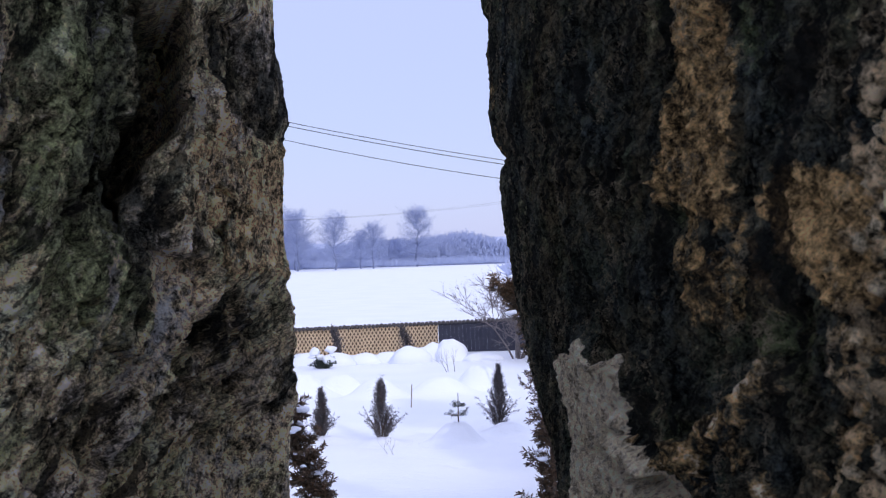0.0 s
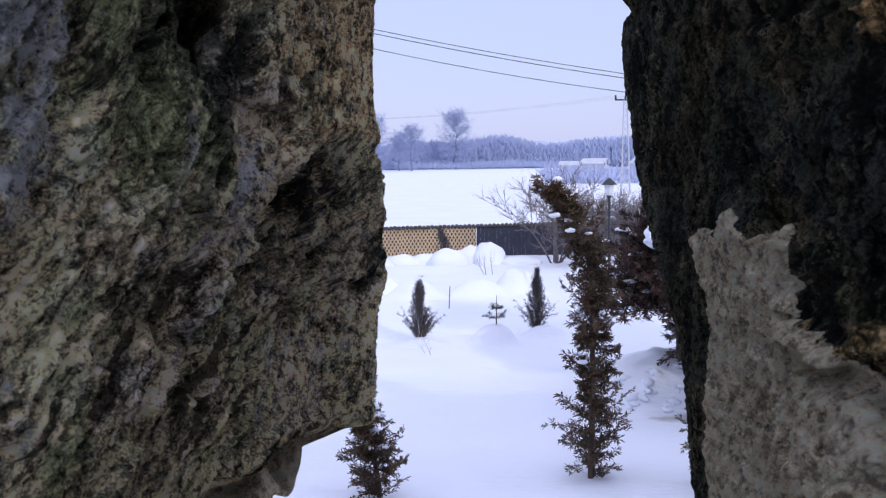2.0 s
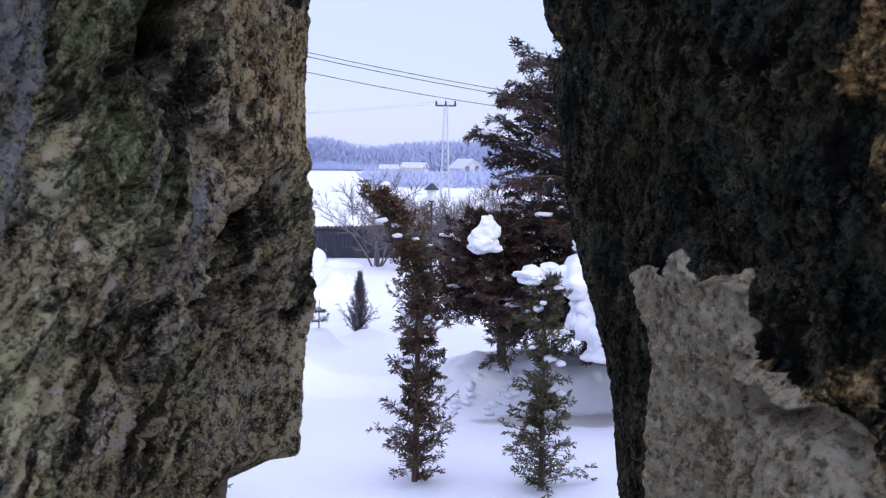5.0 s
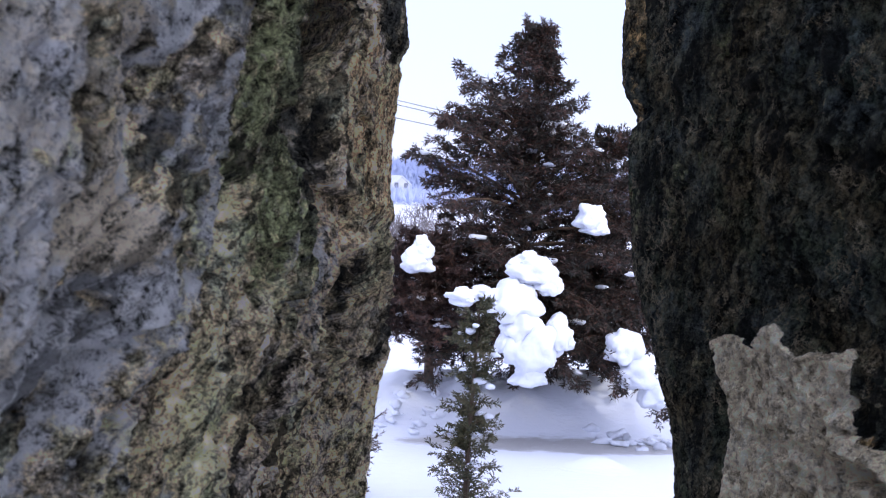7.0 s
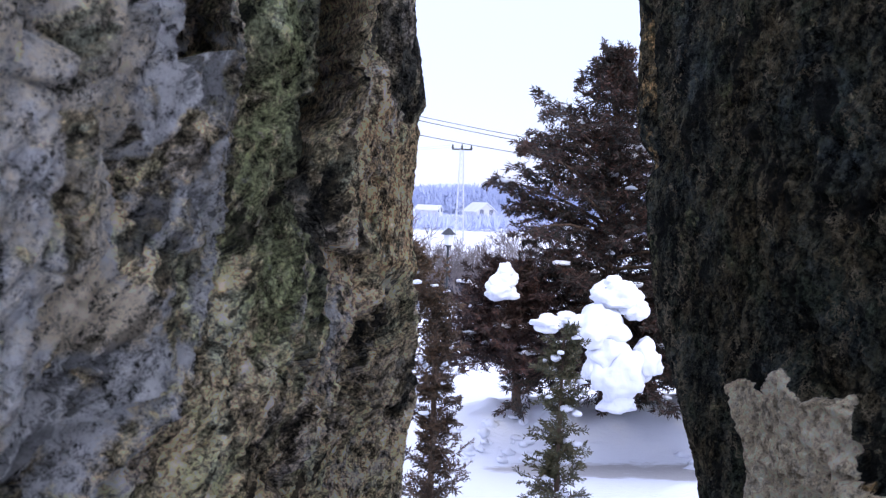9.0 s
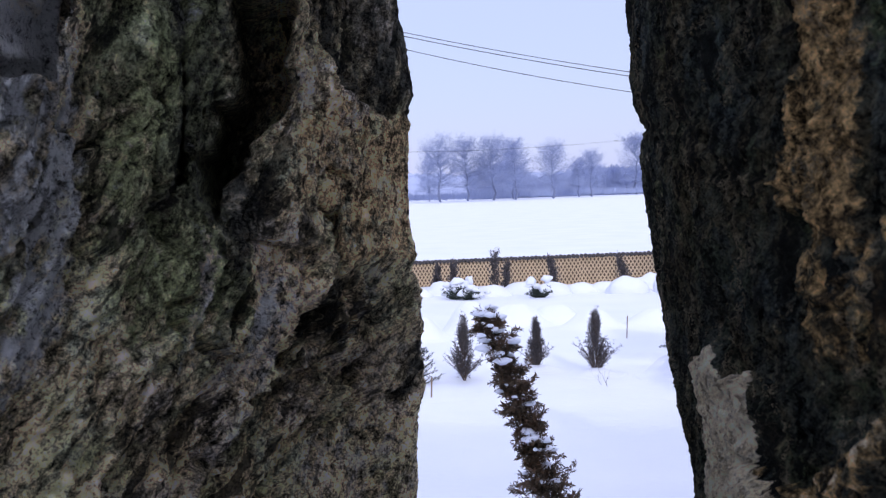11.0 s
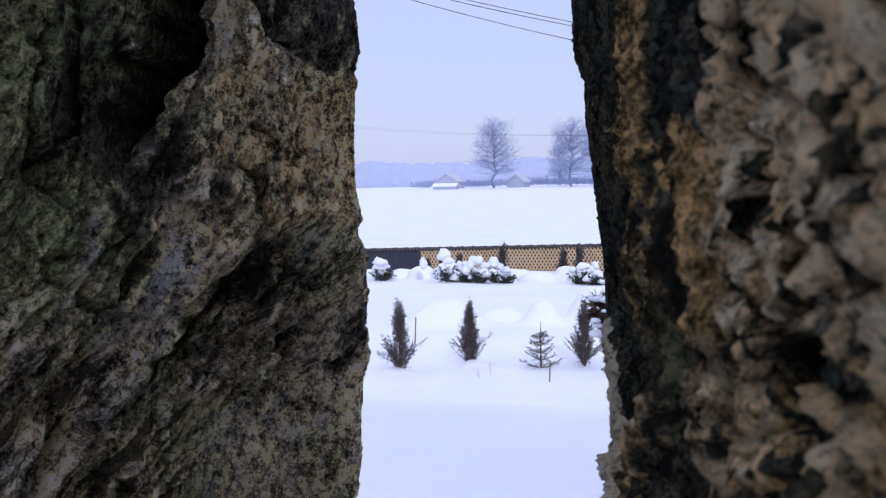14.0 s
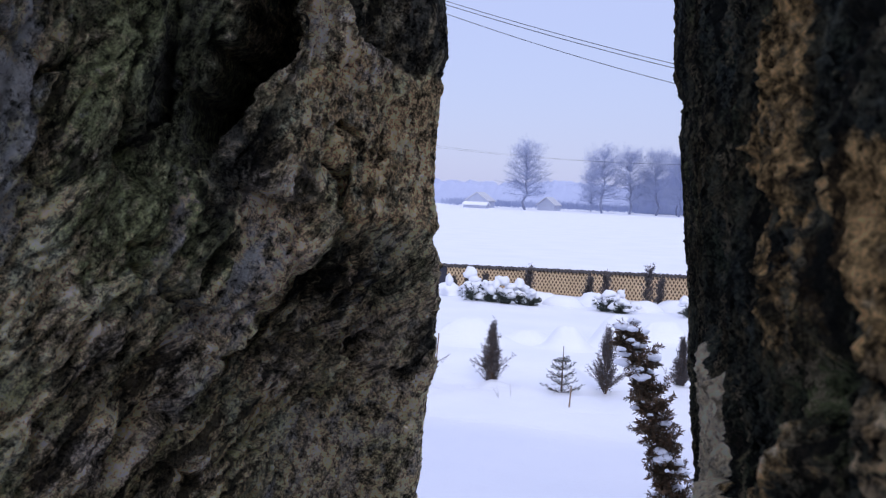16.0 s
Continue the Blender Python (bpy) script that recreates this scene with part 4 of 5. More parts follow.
def juniper(x, y, height, seed, label="frost-grey upright juniper standing in snow", group="junipers in a row"):
    """A flame of upright feathery shoots with a pointed tip and a few arms reaching out below."""
    rng = np.random.default_rng(seed)
    tree = root("juniper", x, y, label, "shrub", group)
    n, arms = 100, 13
    h0 = 0.02 * height + 0.72 * height * rng.uniform(0, 1, n) ** 1.25
    h1 = np.minimum(h0 + height * rng.uniform(0.16, 0.34, n), 0.97 * height)
    phi = rng.uniform(0, 2 * np.pi, n)
    reach = height * np.interp(h1 / height, [0, 0.25, 0.45, 0.7, 1], [0.15, 0.20, 0.16, 0.085, 0.0]) * rng.uniform(0.45, 1.15, n)
    h0[:arms], h1[:arms] = height * rng.uniform(0.06, 0.28, arms), height * rng.uniform(0.26, 0.50, arms)
    reach[:arms] = height * rng.uniform(0.20, 0.37, arms)
    h0[-3:], h1[-3:], reach[-3:] = height * np.array([0.5, 0.6, 0.55]), height * np.array([1.0, 0.96, 0.90]), 0.01
    origin = np.stack([0.03 * np.cos(phi), 0.03 * np.sin(phi), h0], -1)
    span = np.stack([reach * np.cos(phi), reach * np.sin(phi), h1 - h0], -1)
    length = np.linalg.norm(span, axis=-1)
    way = unit(span)
    bend = np.stack([0 * phi, 0 * phi, 0.12 + 0 * phi], -1)
    blades = feathered(rng, origin, way, length, bend, 5, 13, 0.05 * height, 5, 0.065, 0.008, 0.30, 0.05)
    put("foliage", leaves("foliage", *blades), JUNIPER, tree)
    tb = Tubes(4)
    tb.add([(0, 0, -0.05), (0.01, 0, 0.4 * height), (0, 0, 0.8 * height)], [0.022, 0.014, 0.004])
    for p in shoots(rng, origin, way, length, bend, 4):
        tb.add([tuple(q) for q in p], [0.007, 0.005, 0.004, 0.0015])
    put("stem", tb.mesh("stem"), BARK, tree)["kind"] = "stuff"
    return tree


def little_fir(x, y, height, seed, whorls, label, z=None, low=0.02, high=0.66, reach=0.46):
    rng = np.random.default_rng(seed)
    tree = root("young_fir", x, y, label, "conifer", z=z)
    tb = Tubes(5)
    tb.add([(0, 0, -0.1), (0, 0, height * 0.6), (0.005, 0, height)], [0.018, 0.012, 0.005])
    o, w, L = [], [], []
    for i in range(whorls):
        h = height * (low + (high - low) * i / max(whorls - 1, 1))
        for k in range(6):
            a = k * math.pi / 3 + rng.uniform(-0.3, 0.3) + i
            o.append((0, 0, h))
            w.append((math.cos(a), math.sin(a), rng.uniform(0.1, 0.6)))
            L.append(height * (reach - 0.6 * reach * i / max(whorls - 1, 1)) * rng.uniform(0.75, 1.15))
    o, w, L = np.array(o, float), unit(np.array(w)), np.array(L)
    bend = np.tile([0, 0, 0.12], (len(L), 1))
    b1 = feathered(rng, o, w, L, bend, 4, 10, 0.10, 8, 0.035, 0.011, 0.8, 0.12)
    put("needles", leaves("needles", *b1), FIR, tree)
    for p in shoots(rng, o, w, L, bend, 4):
        tb.add([tuple(q) for q in p], [0.006, 0.005, 0.004, 0.002])
    put("trunk", tb.mesh("trunk"), BARK, tree)
    return tree


def big_conifer(name, x, y, height, profile, label, seed, boughs=95, lean=(0, 0), low=0.5, material=None, blade=0.075, broad=0.032, tufts=10, lobes=0.45, snow=0):
    """A spreading conifer; profile: (height share, reach left, reach right)."""
    rng = np.random.default_rng(seed)
    tree = root(name, x, y, label, "conifer tree", z=0.03)
    pr = np.array(profile)
    tb = Tubes(8)
    hs = np.linspace(-0.2, height * 0.985, 14)
    stem = lambda h: np.stack([lean[0] * (h / height) ** 2, lean[1] * (h / height) ** 2, h], -1)
    tb.add([tuple(p) for p in stem(hs)], [0.10 * (1 - 0.93 * i / 13) for i in range(14)])
    put("trunk", tb.mesh("trunk"), BARK, tree)
    h = low + (height * 0.97 - low) * np.sort(rng.uniform(0, 1, boughs) ** 1.6)
    phi = np.arange(boughs) * 2.39996 + rng.uniform(-0.4, 0.4, boughs)
    f = h / height
    side = np.where(np.cos(phi) < 0, np.interp(f, pr[:, 0], pr[:, 1]), np.interp(f, pr[:, 0], pr[:, 2]))
    mean = 0.5 * (np.interp(f, pr[:, 0], pr[:, 1]) + np.interp(f, pr[:, 0], pr[:, 2]))
    c2 = np.cos(phi) ** 2
    reach = (side * c2 + mean * (1 - c2)) * rng.uniform(0.5, 1.15, boughs) * (1 + lobes * vnoise(1.5 * np.cos(phi) + 4, 1.5 * np.sin(phi) + 9, h * 1.1, seed))
    up = np.interp(f, [0, 0.35, 0.7, 1.0], [0.10, 0.34, 0.72, 1.5]) + rng.uniform(-0.2, 0.35, boughs)
    way = unit(np.stack([np.cos(phi), np.sin(phi), up], -1))
    droop = np.stack([0 * h, 0 * h, np.interp(f, [0, 0.25, 0.5, 1], [-0.48, -0.42, -0.26, -0.1]) * rng.uniform(0.7, 1.3, boughs)], -1)
    org = stem(h)
    tb = Tubes(4)
    for p, L in zip(shoots(rng, org, way, reach, droop, 5), reach):
        tb.add([tuple(q) for q in p], [0.012 * L + 0.008, 0.010 * L + 0.006, 0.008 * L + 0.004, 0.005 * L + 0.003, 0.002])
    put("bough", tb.mesh("bough"), BARK, tree)["kind"] = "stuff"
    # side boughs carry the twigs
    o2, w2, l2, b2 = [], [], [], []
    for i in range(boughs):
        n = max(5, int(reach[i] * 7))
        t = np.linspace(0.12, 1.0, n) ** 0.8
        p = org[i] + way[i] * (reach[i] * t)[:, None] + droop[i] * (reach[i] * t * t)[:, None]
        tan = unit(way[i] + 2 * droop[i] * t[:, None])
        s = unit(np.cross(tan, [0, 0, 1.0])) * np.where(np.arange(n) % 2, 1, -1)[:, None]
        w2.append(unit(tan * 0.8 + s * rng.uniform(0.3, 1.0, (n, 1)) + rng.normal(0, 0.22, (n, 3)) + np.array([0, 0, -0.05])))
        o2.append(p)
        l2.append((0.16 + 0.30 * reach[i] * (1.1 - t)) * rng.uniform(0.6, 1.2, n))
        b2.append(np.stack([0 * t, 0 * t, rng.uniform(-0.30, 0.35, n)], -1))
    o2, w2, l2, b2 = (np.concatenate(a) for a in (o2, w2, l2, b2))
    blades = feathered(rng, o2, w2, l2, b2, 4, tufts, 0.13, 7, blade, broad, 0.6, 0.05, 0.10)
    put("crown", leaves("crown", *blades), material or SPRUCE, tree)
    if snow:
        spots = []
        for k in rng.choice(len(o2), snow, replace=False):
            p, q = o2[k] + w2[k] * l2[k] * 0.5, rng.uniform(0.025, 0.07)
            spots.append((p[0], p[1], p[2] + 0.03, q * rng.uniform(1.0, 2.2), q * rng.uniform(1.0, 1.8), q * 0.7))
        put("snow", lumps("snow", rng, spots, 0.35, 2), SNOW, tree, "small pads of snow on the boughs")["kind"] = "stuff"
    return tree


def bare(name, x, y, height, label, seed, spread=0.55, material=None, stems=1, levels=5, thick=0.03, group="", z=None, kind="", category="tree", twig=1.0, fork=(3, 4), lift=0.25, least=0.0, haze=0.0):
    """A leafless tree or bush: forking, tapering limbs down to twigs."""
    rng = random.Random(seed)
    tree = root(name, x, y, label, category, group, z=z, sink=0.1)
    if kind:
        tree["kind"] = kind
    limbs, twigs, tips = Tubes(5), Tubes(3), []

    def grow(p, d, length, radius, level):
        radius = max(radius, least)
        pts, r, q = [p], [radius], p
        for i in range(3):
            d = (d + Vector((rng.gauss(0, 0.13), rng.gauss(0, 0.13), rng.gauss(lift * 0.3, 0.08)))).normalized()
            q = q + d * (length / 3)
            pts.append(q)
            r.append(radius * (1 - 0.16 * (i + 1)))
        (limbs if level < 3 else twigs).add(pts, r)
        if level + 1 >= levels or level >= 2:
            tips.append((q, d))
        if level + 1 >= levels:
            return
        for i in range(rng.randint(*fork)):
            a = d.orthogonal().normalized()
            a.rotate(Matrix.Rotation(rng.uniform(0, 2 * math.pi), 3, d))
            nd = (d + a * spread * rng.uniform(0.6, 1.5) + Vector((0, 0, lift * 0.3))).normalized()
            k = rng.choice((1, 2, 3, 3)) if level else rng.choice((2, 3, 3))
            if i == 0:
                nd, k = (d + a * 0.15).normalized(), 3
            grow(pts[k], nd, length * rng.uniform(0.55, 0.82), r[k] * rng.uniform(0.5, 0.7) * twig ** (level > 1), level + 1)

    for s in range(stems):
        a = rng.uniform(0, 2 * math.pi)
        d = Vector((math.cos(a), math.sin(a), 0)) * (0.0 if stems == 1 else rng.uniform(0.3, 1.2)) + Vector((0, 0, 1))
        grow(Vector((0, 0, 0)) + (Vector((math.cos(a), math.sin(a), 0)) * 0.15 * (stems > 1)), d.normalized(), height * (0.34 if stems == 1 else 0.4), thick * height, 0)
    if haze:
        ends = np.array([tuple(p) for p, d in tips])
        ways = unit(np.array([tuple(d) for p, d in tips]))
        g = np.random.default_rng(seed)
        n = len(ends)
        bl = feathered(g, ends - ways * haze * 0.3, ways, np.full(n, haze), np.zeros((n, 3)), 3, 6, haze * 0.5, 3, haze * 0.36, haze * (0.028 if height > 8 else 0.015), 0.8, 0.1)
        put("fine_twig", leaves("fine_twig", *bl), material or TWIG, tree)["kind"] = "stuff"
    put("limb", limbs.mesh("limb"), material or TWIG, tree)["kind"] = "stuff"
    if twigs.n:
        put("twig", twigs.mesh("twig"), material or TWIG, tree)["kind"] = "stuff"
    return tree


thuja(-1.30, 11.2, [(0, 0, 0), (-0.05, 0, 0.4), (-0.16, 0, 0.8), (-0.36, 0, 1.42), (-0.52, 0.0, 1.9), (-0.66, 0, 2.26)], 0.32, "young green-brown thuja bent over under clinging snow", THUJA, 3, 190, 60)
thuja(0.86, 11.85, [(0, 0, 0), (0.02, 0, 1.3), (0.03, 0, 2.1), (-0.1, 0, 2.55), (-0.34, 0, 2.95), (-0.55, 0, 3.18)], 0.42, "tall brown thuja with a bent top, tied to a stake", THUJA, 4, 230, 22, stake=2.4)
thuja(2.16, 11.5, [(0, 0, 0), (0.0, 0, 1.0), (0.02, 0, 2.2)], 0.42, "young green-brown thuja with bits of snow", THUJA_GREEN, 5, 125, 22)

for jx, jy, jh, s in ((-6.94, 18.6, 1.27, 1), (-5.95, 19.6, 1.16, 2), (-3.95, 20.2, 1.20, 3), (-2.76, 21.2, 0.98, 4), (-1.58, 20.6, 1.16, 5), (0.60, 21.7, 1.25, 6)):
    juniper(jx, jy, jh, s)
little_fir(-4.62, 19.6, 0.86, 11, 5, "small dark green fir tree standing in snow")
little_fir(-0.17, 20.3, 0.95, 12, 2, "bare little fir tip poking out of a snow mound", None, 0.56, 0.74, 0.24)

big_conifer("spruce", 3.86, 16.5, 5.80, [(0, 1.6, 2.0), (0.2, 2.0, 2.2), (0.36, 2.0, 1.8), (0.55, 2.1, 1.15), (0.66, 1.8, 0.75), (0.76, 1.4, 0.52), (0.83, 0.95, 0.38), (0.90, 0.5, 0.26), (1, 0.12, 0.10)], "tall dark brown-green spruce loaded with snow clumps", 21, 270, low=1.12, blade=0.082, broad=0.020, tufts=12, lobes=0.4, snow=110)
big_conifer("conifer", 2.5, 16.2, 2.45, [(0, 1.4, 1.2), (0.5, 1.5, 1.2), (0.8, 0.9, 0.7), (1, 0.25, 0.2)], "russet-brown bushy conifer leaning beside the spruce", 22, 150, lean=(-0.2, 0), low=1.12, blade=0.075, material=CONIFER_RED, broad=0.020, tufts=11, lobes=0.3, snow=90)
big_conifer("conifer", 5.25, 17.0, 4.2, [(0, 1.3, 1.4), (0.4, 1.1, 1.2), (0.8, 0.7, 0.9), (0.95, 0.5, 0.6), (1, 0.2, 0.2)], "broad dark green conifer beside the spruce", 23, 140, low=1.0, blade=0.08, broad=0.020, tufts=12, lobes=0.3)


# ---- snow lying on the boughs, mounds and heaps ----
def clump(x, y, z, rx, ry, rz, seed, extra=()):
    rng = np.random.default_rng(seed)
    me = lumps("snow_clump", rng, [(0, 0, 0, rx, ry, rz)] + [tuple(e) for e in extra], 0.30, 4)
    ob = tagged(put("snow_clump", me, SNOW), "thick rounded clump of snow on a conifer bough", "snow clump", "snow clumps on the spruce")
    ob.location = (x, y, z)


clump(3.45, 14.4, 2.31, 0.29, 0.28, 0.22, 1, [(-0.2, 0, 0.02, 0.13, 0.14, 0.13), (0.22, -0.05, -0.12, 0.17, 0.18, 0.2), (-0.02, 0.0, 0.14, 0.16, 0.16, 0.12), (0.12, 0.05, 0.06, 0.15, 0.15, 0.14)])
clump(3.22, 14.3, 1.90, 0.34, 0.30, 0.30, 2, [(0.12, -0.05, -0.3, 0.26, 0.24, 0.26)])
clump(3.45, 14.2, 1.30, 0.32, 0.28, 0.40, 3, [(-0.3, 0.05, 0.08, 0.14, 0.14, 0.2), (0.0, 0, -0.36, 0.22, 0.2, 0.16)])
clump(3.86, 14.35, 1.46, 0.20, 0.2, 0.28, 4)
clump(4.36, 14.9, 3.03, 0.20, 0.2, 0.22, 5, [(0.08, 0, -0.12, 0.18, 0.16, 0.12)])
clump(4.86, 14.5, 1.32, 0.26, 0.24, 0.26, 6, [(0.18, 0, -0.32, 0.26, 0.24, 0.28), (0.42, 0, -0.62, 0.2, 0.2, 0.2)])
clump(2.60, 14.6, 1.92, 0.22, 0.2, 0.12, 7)
clump(4.1, 16.0, 4.28, 0.22, 0.2, 0.14, 8)
clump(2.85, 14.6, 2.0, 0.15, 0.14, 0.09, 9)
clump(2.05, 15.2, 2.28, 0.22, 0.18, 0.16, 10, [(0.04, 0, 0.14, 0.17, 0.15, 0.18), (0.05, 0, 0.27, 0.11, 0.10, 0.14)])


def mound(x, y, rx, ry, rz, seed, label="rounded snow mound over a buried shrub", lift=0.0):
    rng = np.random.default_rng(seed)
    ob = tagged(put("snow_mound", lumps("snow_mound", rng, [(0, 0, 0, rx, ry, rz)], 0.12, 3), SNOW), label, "snow mound", "snow mounds in the garden")
    ob.location = (x, y, float(ground_z(x, y)) + lift)


def drift(x, y, rx, ry, rz, seed):
    """A swelling of the snow that runs out softly into the ground."""
    r, w = np.linspace(0, 1.9, 40), np.linspace(0, 2 * np.pi, 73)
    R, W = np.meshgrid(r, w)
    u, v = rx * R * np.cos(W), ry * R * np.sin(W)
    k = R * (1 + 0.16 * fbm(np.cos(W) + 7 * seed, np.sin(W), 0 * W, 71, 3))
    top = rz * np.exp(-1.5 * k ** 2.7) * (1 + 0.12 * fbm(u * 2.2, v * 2.2, 0 * u, 72 + seed, 3))
    z = ground_z(x + u, y + v) - float(ground_z(x, y)) + top + 0.006 - 0.10 * smooth(1.5, 1.9, R)
    me = mesh_from("snow_mound", np.stack([u, v, z], -1).reshape(-1, 3), grid_faces(*R.shape))
    attribute(me, "dirt", np.zeros(R.size))
    ob = tagged(put("snow_mound", me, SNOW), "soft snow mound over a buried shrub", "snow mound", "snow mounds in the garden")
    ob.location = (x, y, float(ground_z(x, y)))


for i, (mx, my, a, b, c) in enumerate(((-8.1, 24.6, 0.9, 0.8, 0.55), (-5.9, 25.0, 0.5, 0.5, 0.55), (-5.0, 26.2, 0.55, 0.6, 0.75), (-7.0, 25.6, 0.7, 0.6, 0.3), (-4.3, 28.6, 0.8, 0.7, 0.6), (-3.3, 29.2, 0.8, 0.6, 0.55), (-2.2, 27.8, 0.75, 0.6, 0.42),
                                       (0.3, 29.0, 0.62, 0.6, 0.68), (-0.7, 28.2, 0.85, 0.7, 0.42), (-0.17, 20.3, 0.46, 0.4, 0.42), (0.75, 21.4, 0.4, 0.35, 0.2), (-1.55, 20.5, 0.35, 0.3, 0.1), (-5.9, 19.5, 0.35, 0.3, 0.1), (-6.9, 18.5, 0.4, 0.3, 0.1), (-2.7, 21.1, 0.4, 0.3, 0.1), (4.2, 13.3, 0.35, 0.25, 0.12))):
    drift(mx, my, a, b, c, 40 + i)

rng = np.random.default_rng(5)
heap = []
for i in range(90):
    a = rng.uniform(0, 1)
    hx = 1.3 + 1.5 * a + rng.normal(0, 0.15) if i < 35 else 4.6 + 2.6 * a
    hy = 15.4 + rng.normal(0, 0.28) if i < 35 else 15.0 - 0.25 * a + rng.normal(0, 0.18)
    q = rng.uniform(0.02, 0.085)
    heap.append((hx, hy, float(ground_z(hx, hy)) + q * 0.3, q * rng.uniform(0.8, 1.7), q * rng.uniform(0.8, 1.4), q * rng.uniform(0.6, 1.1)))
tagged(put("shovelled_snow", lumps("shovelled_snow", rng, heap, 0.45, 2), SNOW), "broken lumps of shovelled snow on the ground", "snow", kind="stuff")

# ---- the lattice fence at the end of the garden ----
FENCE_Y = 45.0
fence_top = lambda x: 0.48 + 0.018 * (x + 16.1)
fence = root("garden_fence", 0, FENCE_Y, "long low fence of yellow lattice panels under a dark tiled coping", "fence", z=0.0, sink=0.0)
SPAN = 3.0
for i in range(5):
    x0, x1 = -16.1 + SPAN * i, -16.1 + SPAN * (i + 1)
    top, low = fence_top((x0 + x1) / 2) - 0.07, -0.85
    bm = bmesh.new()
    box(bm, x0, x1, 0.06, 0.10, low, top)
    part("backing", bm, BACKING, fence)
    bm = bmesh.new()
    hgt, step = top - low, 0.15
    for s in (-1, 1):
        for k in range(int((SPAN + hgt * 0.6) / step) + 2):
            c = x0 - hgt * 0.3 + k * step
            for a, b in (((c - s * hgt * 0.3, low), (c + s * hgt * 0.3, top)),):
                (ax, az), (bx, bz) = a, b
                # clip to the panel
                t0, t1 = 0.0, 1.0
                if bx != ax:
                    ta, tb_ = (x0 - ax) / (bx - ax), (x1 - ax) / (bx - ax)
                    t0, t1 = max(t0, min(ta, tb_)), min(t1, max(ta, tb_))
                if t1 - t0 < 0.05:
                    continue
                ax, az, bx, bz = ax + (bx - ax) * t0, az + (bz - az) * t0, ax + (bx - ax) * t1, az + (bz - az) * t1
                L = math.hypot(bx - ax, bz - az)
                turn = Matrix.Translation(((ax + bx) / 2, 0.02 * s + 0.02, (az + bz) / 2)) @ Matrix.Rotation(-math.atan2(bz - az, bx - ax), 4, "Y")
                box(bm, -L / 2, L / 2, -0.010, 0.010, -0.024, 0.024, turn)
    part("lattice_panel", bm, LATTICE, fence, "yellow diagonal wooden lattice")
    bm = bmesh.new()
    box(bm, x0 - 0.04, x0 + 0.04, 0.05, 0.12, low, top + 0.02)
    part("post", bm, BACKING, fence)
for x0, x1 in ((-21.5, -16.12), (-1.08, 7.0)):
    n = int((x1 - x0) / 0.16)
    for i in range(n):
        bm = bmesh.new()
        a = x0 + (x1 - x0) * i / n
        box(bm, a + 0.001, a + (x1 - x0) / n - 0.001, 0.004 * (i % 3), 0.05 + 0.004 * (i % 3), -0.9, fence_top(a) - 0.06)
        part("board", bm, DARK_BOARD, fence)
tile_mesh = None
n = int(28.5 / 0.165)
for i in range(n):
    if tile_mesh is None:
        bm = bmesh.new()
        r = bmesh.ops.create_cone(bm, cap_ends=True, segments=8, radius1=0.095, radius2=0.075, depth=0.30)
        bmesh.ops.rotate(bm, cent=(0, 0, 0), matrix=Matrix.Rotation(radians(80), 3, "X"), verts=r["verts"])
        tile_mesh = bpy.data.meshes.new("coping_tile")
        bm.to_mesh(tile_mesh)
        bm.free()
        tile_mesh.materials.append(TILE)
    o = new("coping_tile", tile_mesh)
    xx = -21.5 + i * 0.165
    o.parent, o.location = fence, (xx, 0.03, fence_top(xx) - 0.04 + 0.01 * ((i * 7) % 3))

# shrubs and snow heaps along the fence
for i, (x, dx, dz) in enumerate(((-15.4, 0.55, 0.34), (-14.4, 0.6, 0.45), (-13.5, 0.5, 0.36), (-12.5, 0.7, 0.3), (-11.4, 0.6, 0.28), (-10.4, 0.7, 0.26), (-9.5, 0.6, 0.34), (-8.4, 0.6, 0.30), (-7.3, 0.7, 0.26), (-6.2, 0.7, 0.3), (-5.0, 0.7, 0.32), (-3.9, 0.6, 0.24), (-3.0, 0.6, 0.26), (-2.1, 0.7, 0.42), (-1.3, 0.6, 0.44), (-0.55, 0.6, 0.55), (-17.2, 0.7, 0.3), (-16.4, 0.5, 0.26), (0.6, 0.7, 0.2))):
    mound(x * 0.95, 41.0 + 0.5 * math.sin(i * 2.3), dx * 1.1, 0.5, dz * 1.45, 90 + i, "snow-capped low shrub along the fence")


def fence_conifer(x, height, seed, y=41.9):
    rng = np.random.default_rng(seed)
    tree = root("dwarf_conifer", x, y, "dark purple-brown dwarf conifer in front of the fence", "shrub", "small conifers along the fence")
    height *= 1.2
    n = 54
    tilt = rng.uniform(-0.22, 0.12)
    h0 = rng.uniform(0, 0.72, n) * height
    phi = rng.uniform(0, 2 * np.pi, n)
    way = unit(np.stack([np.cos(phi) + tilt, np.sin(phi), rng.uniform(1.0, 2.6, n) + 2.0 * h0 / height], -1))
    L = height * (0.36 - 0.16 * h0 / height) * rng.uniform(0.5, 1.15, n)
    o = np.stack([tilt * h0, 0 * h0, h0], -1)
    bl = feathered(rng, o, way, L, np.tile([0, 0, 0.1], (n, 1)), 4, 8, 0.10, 4, 0.10, 0.024, 0.5, 0.1)
    put("foliage", leaves("foliage", *bl), JUNIPER, tree)
    tb = Tubes(4)
    tb.add([(0, 0, -0.1), (tilt * height * 0.6, 0, height * 0.6), (tilt * height, 0, height * 1.05)], [0.03, 0.02, 0.006])
    put("stem", tb.mesh("stem"), BARK, tree)


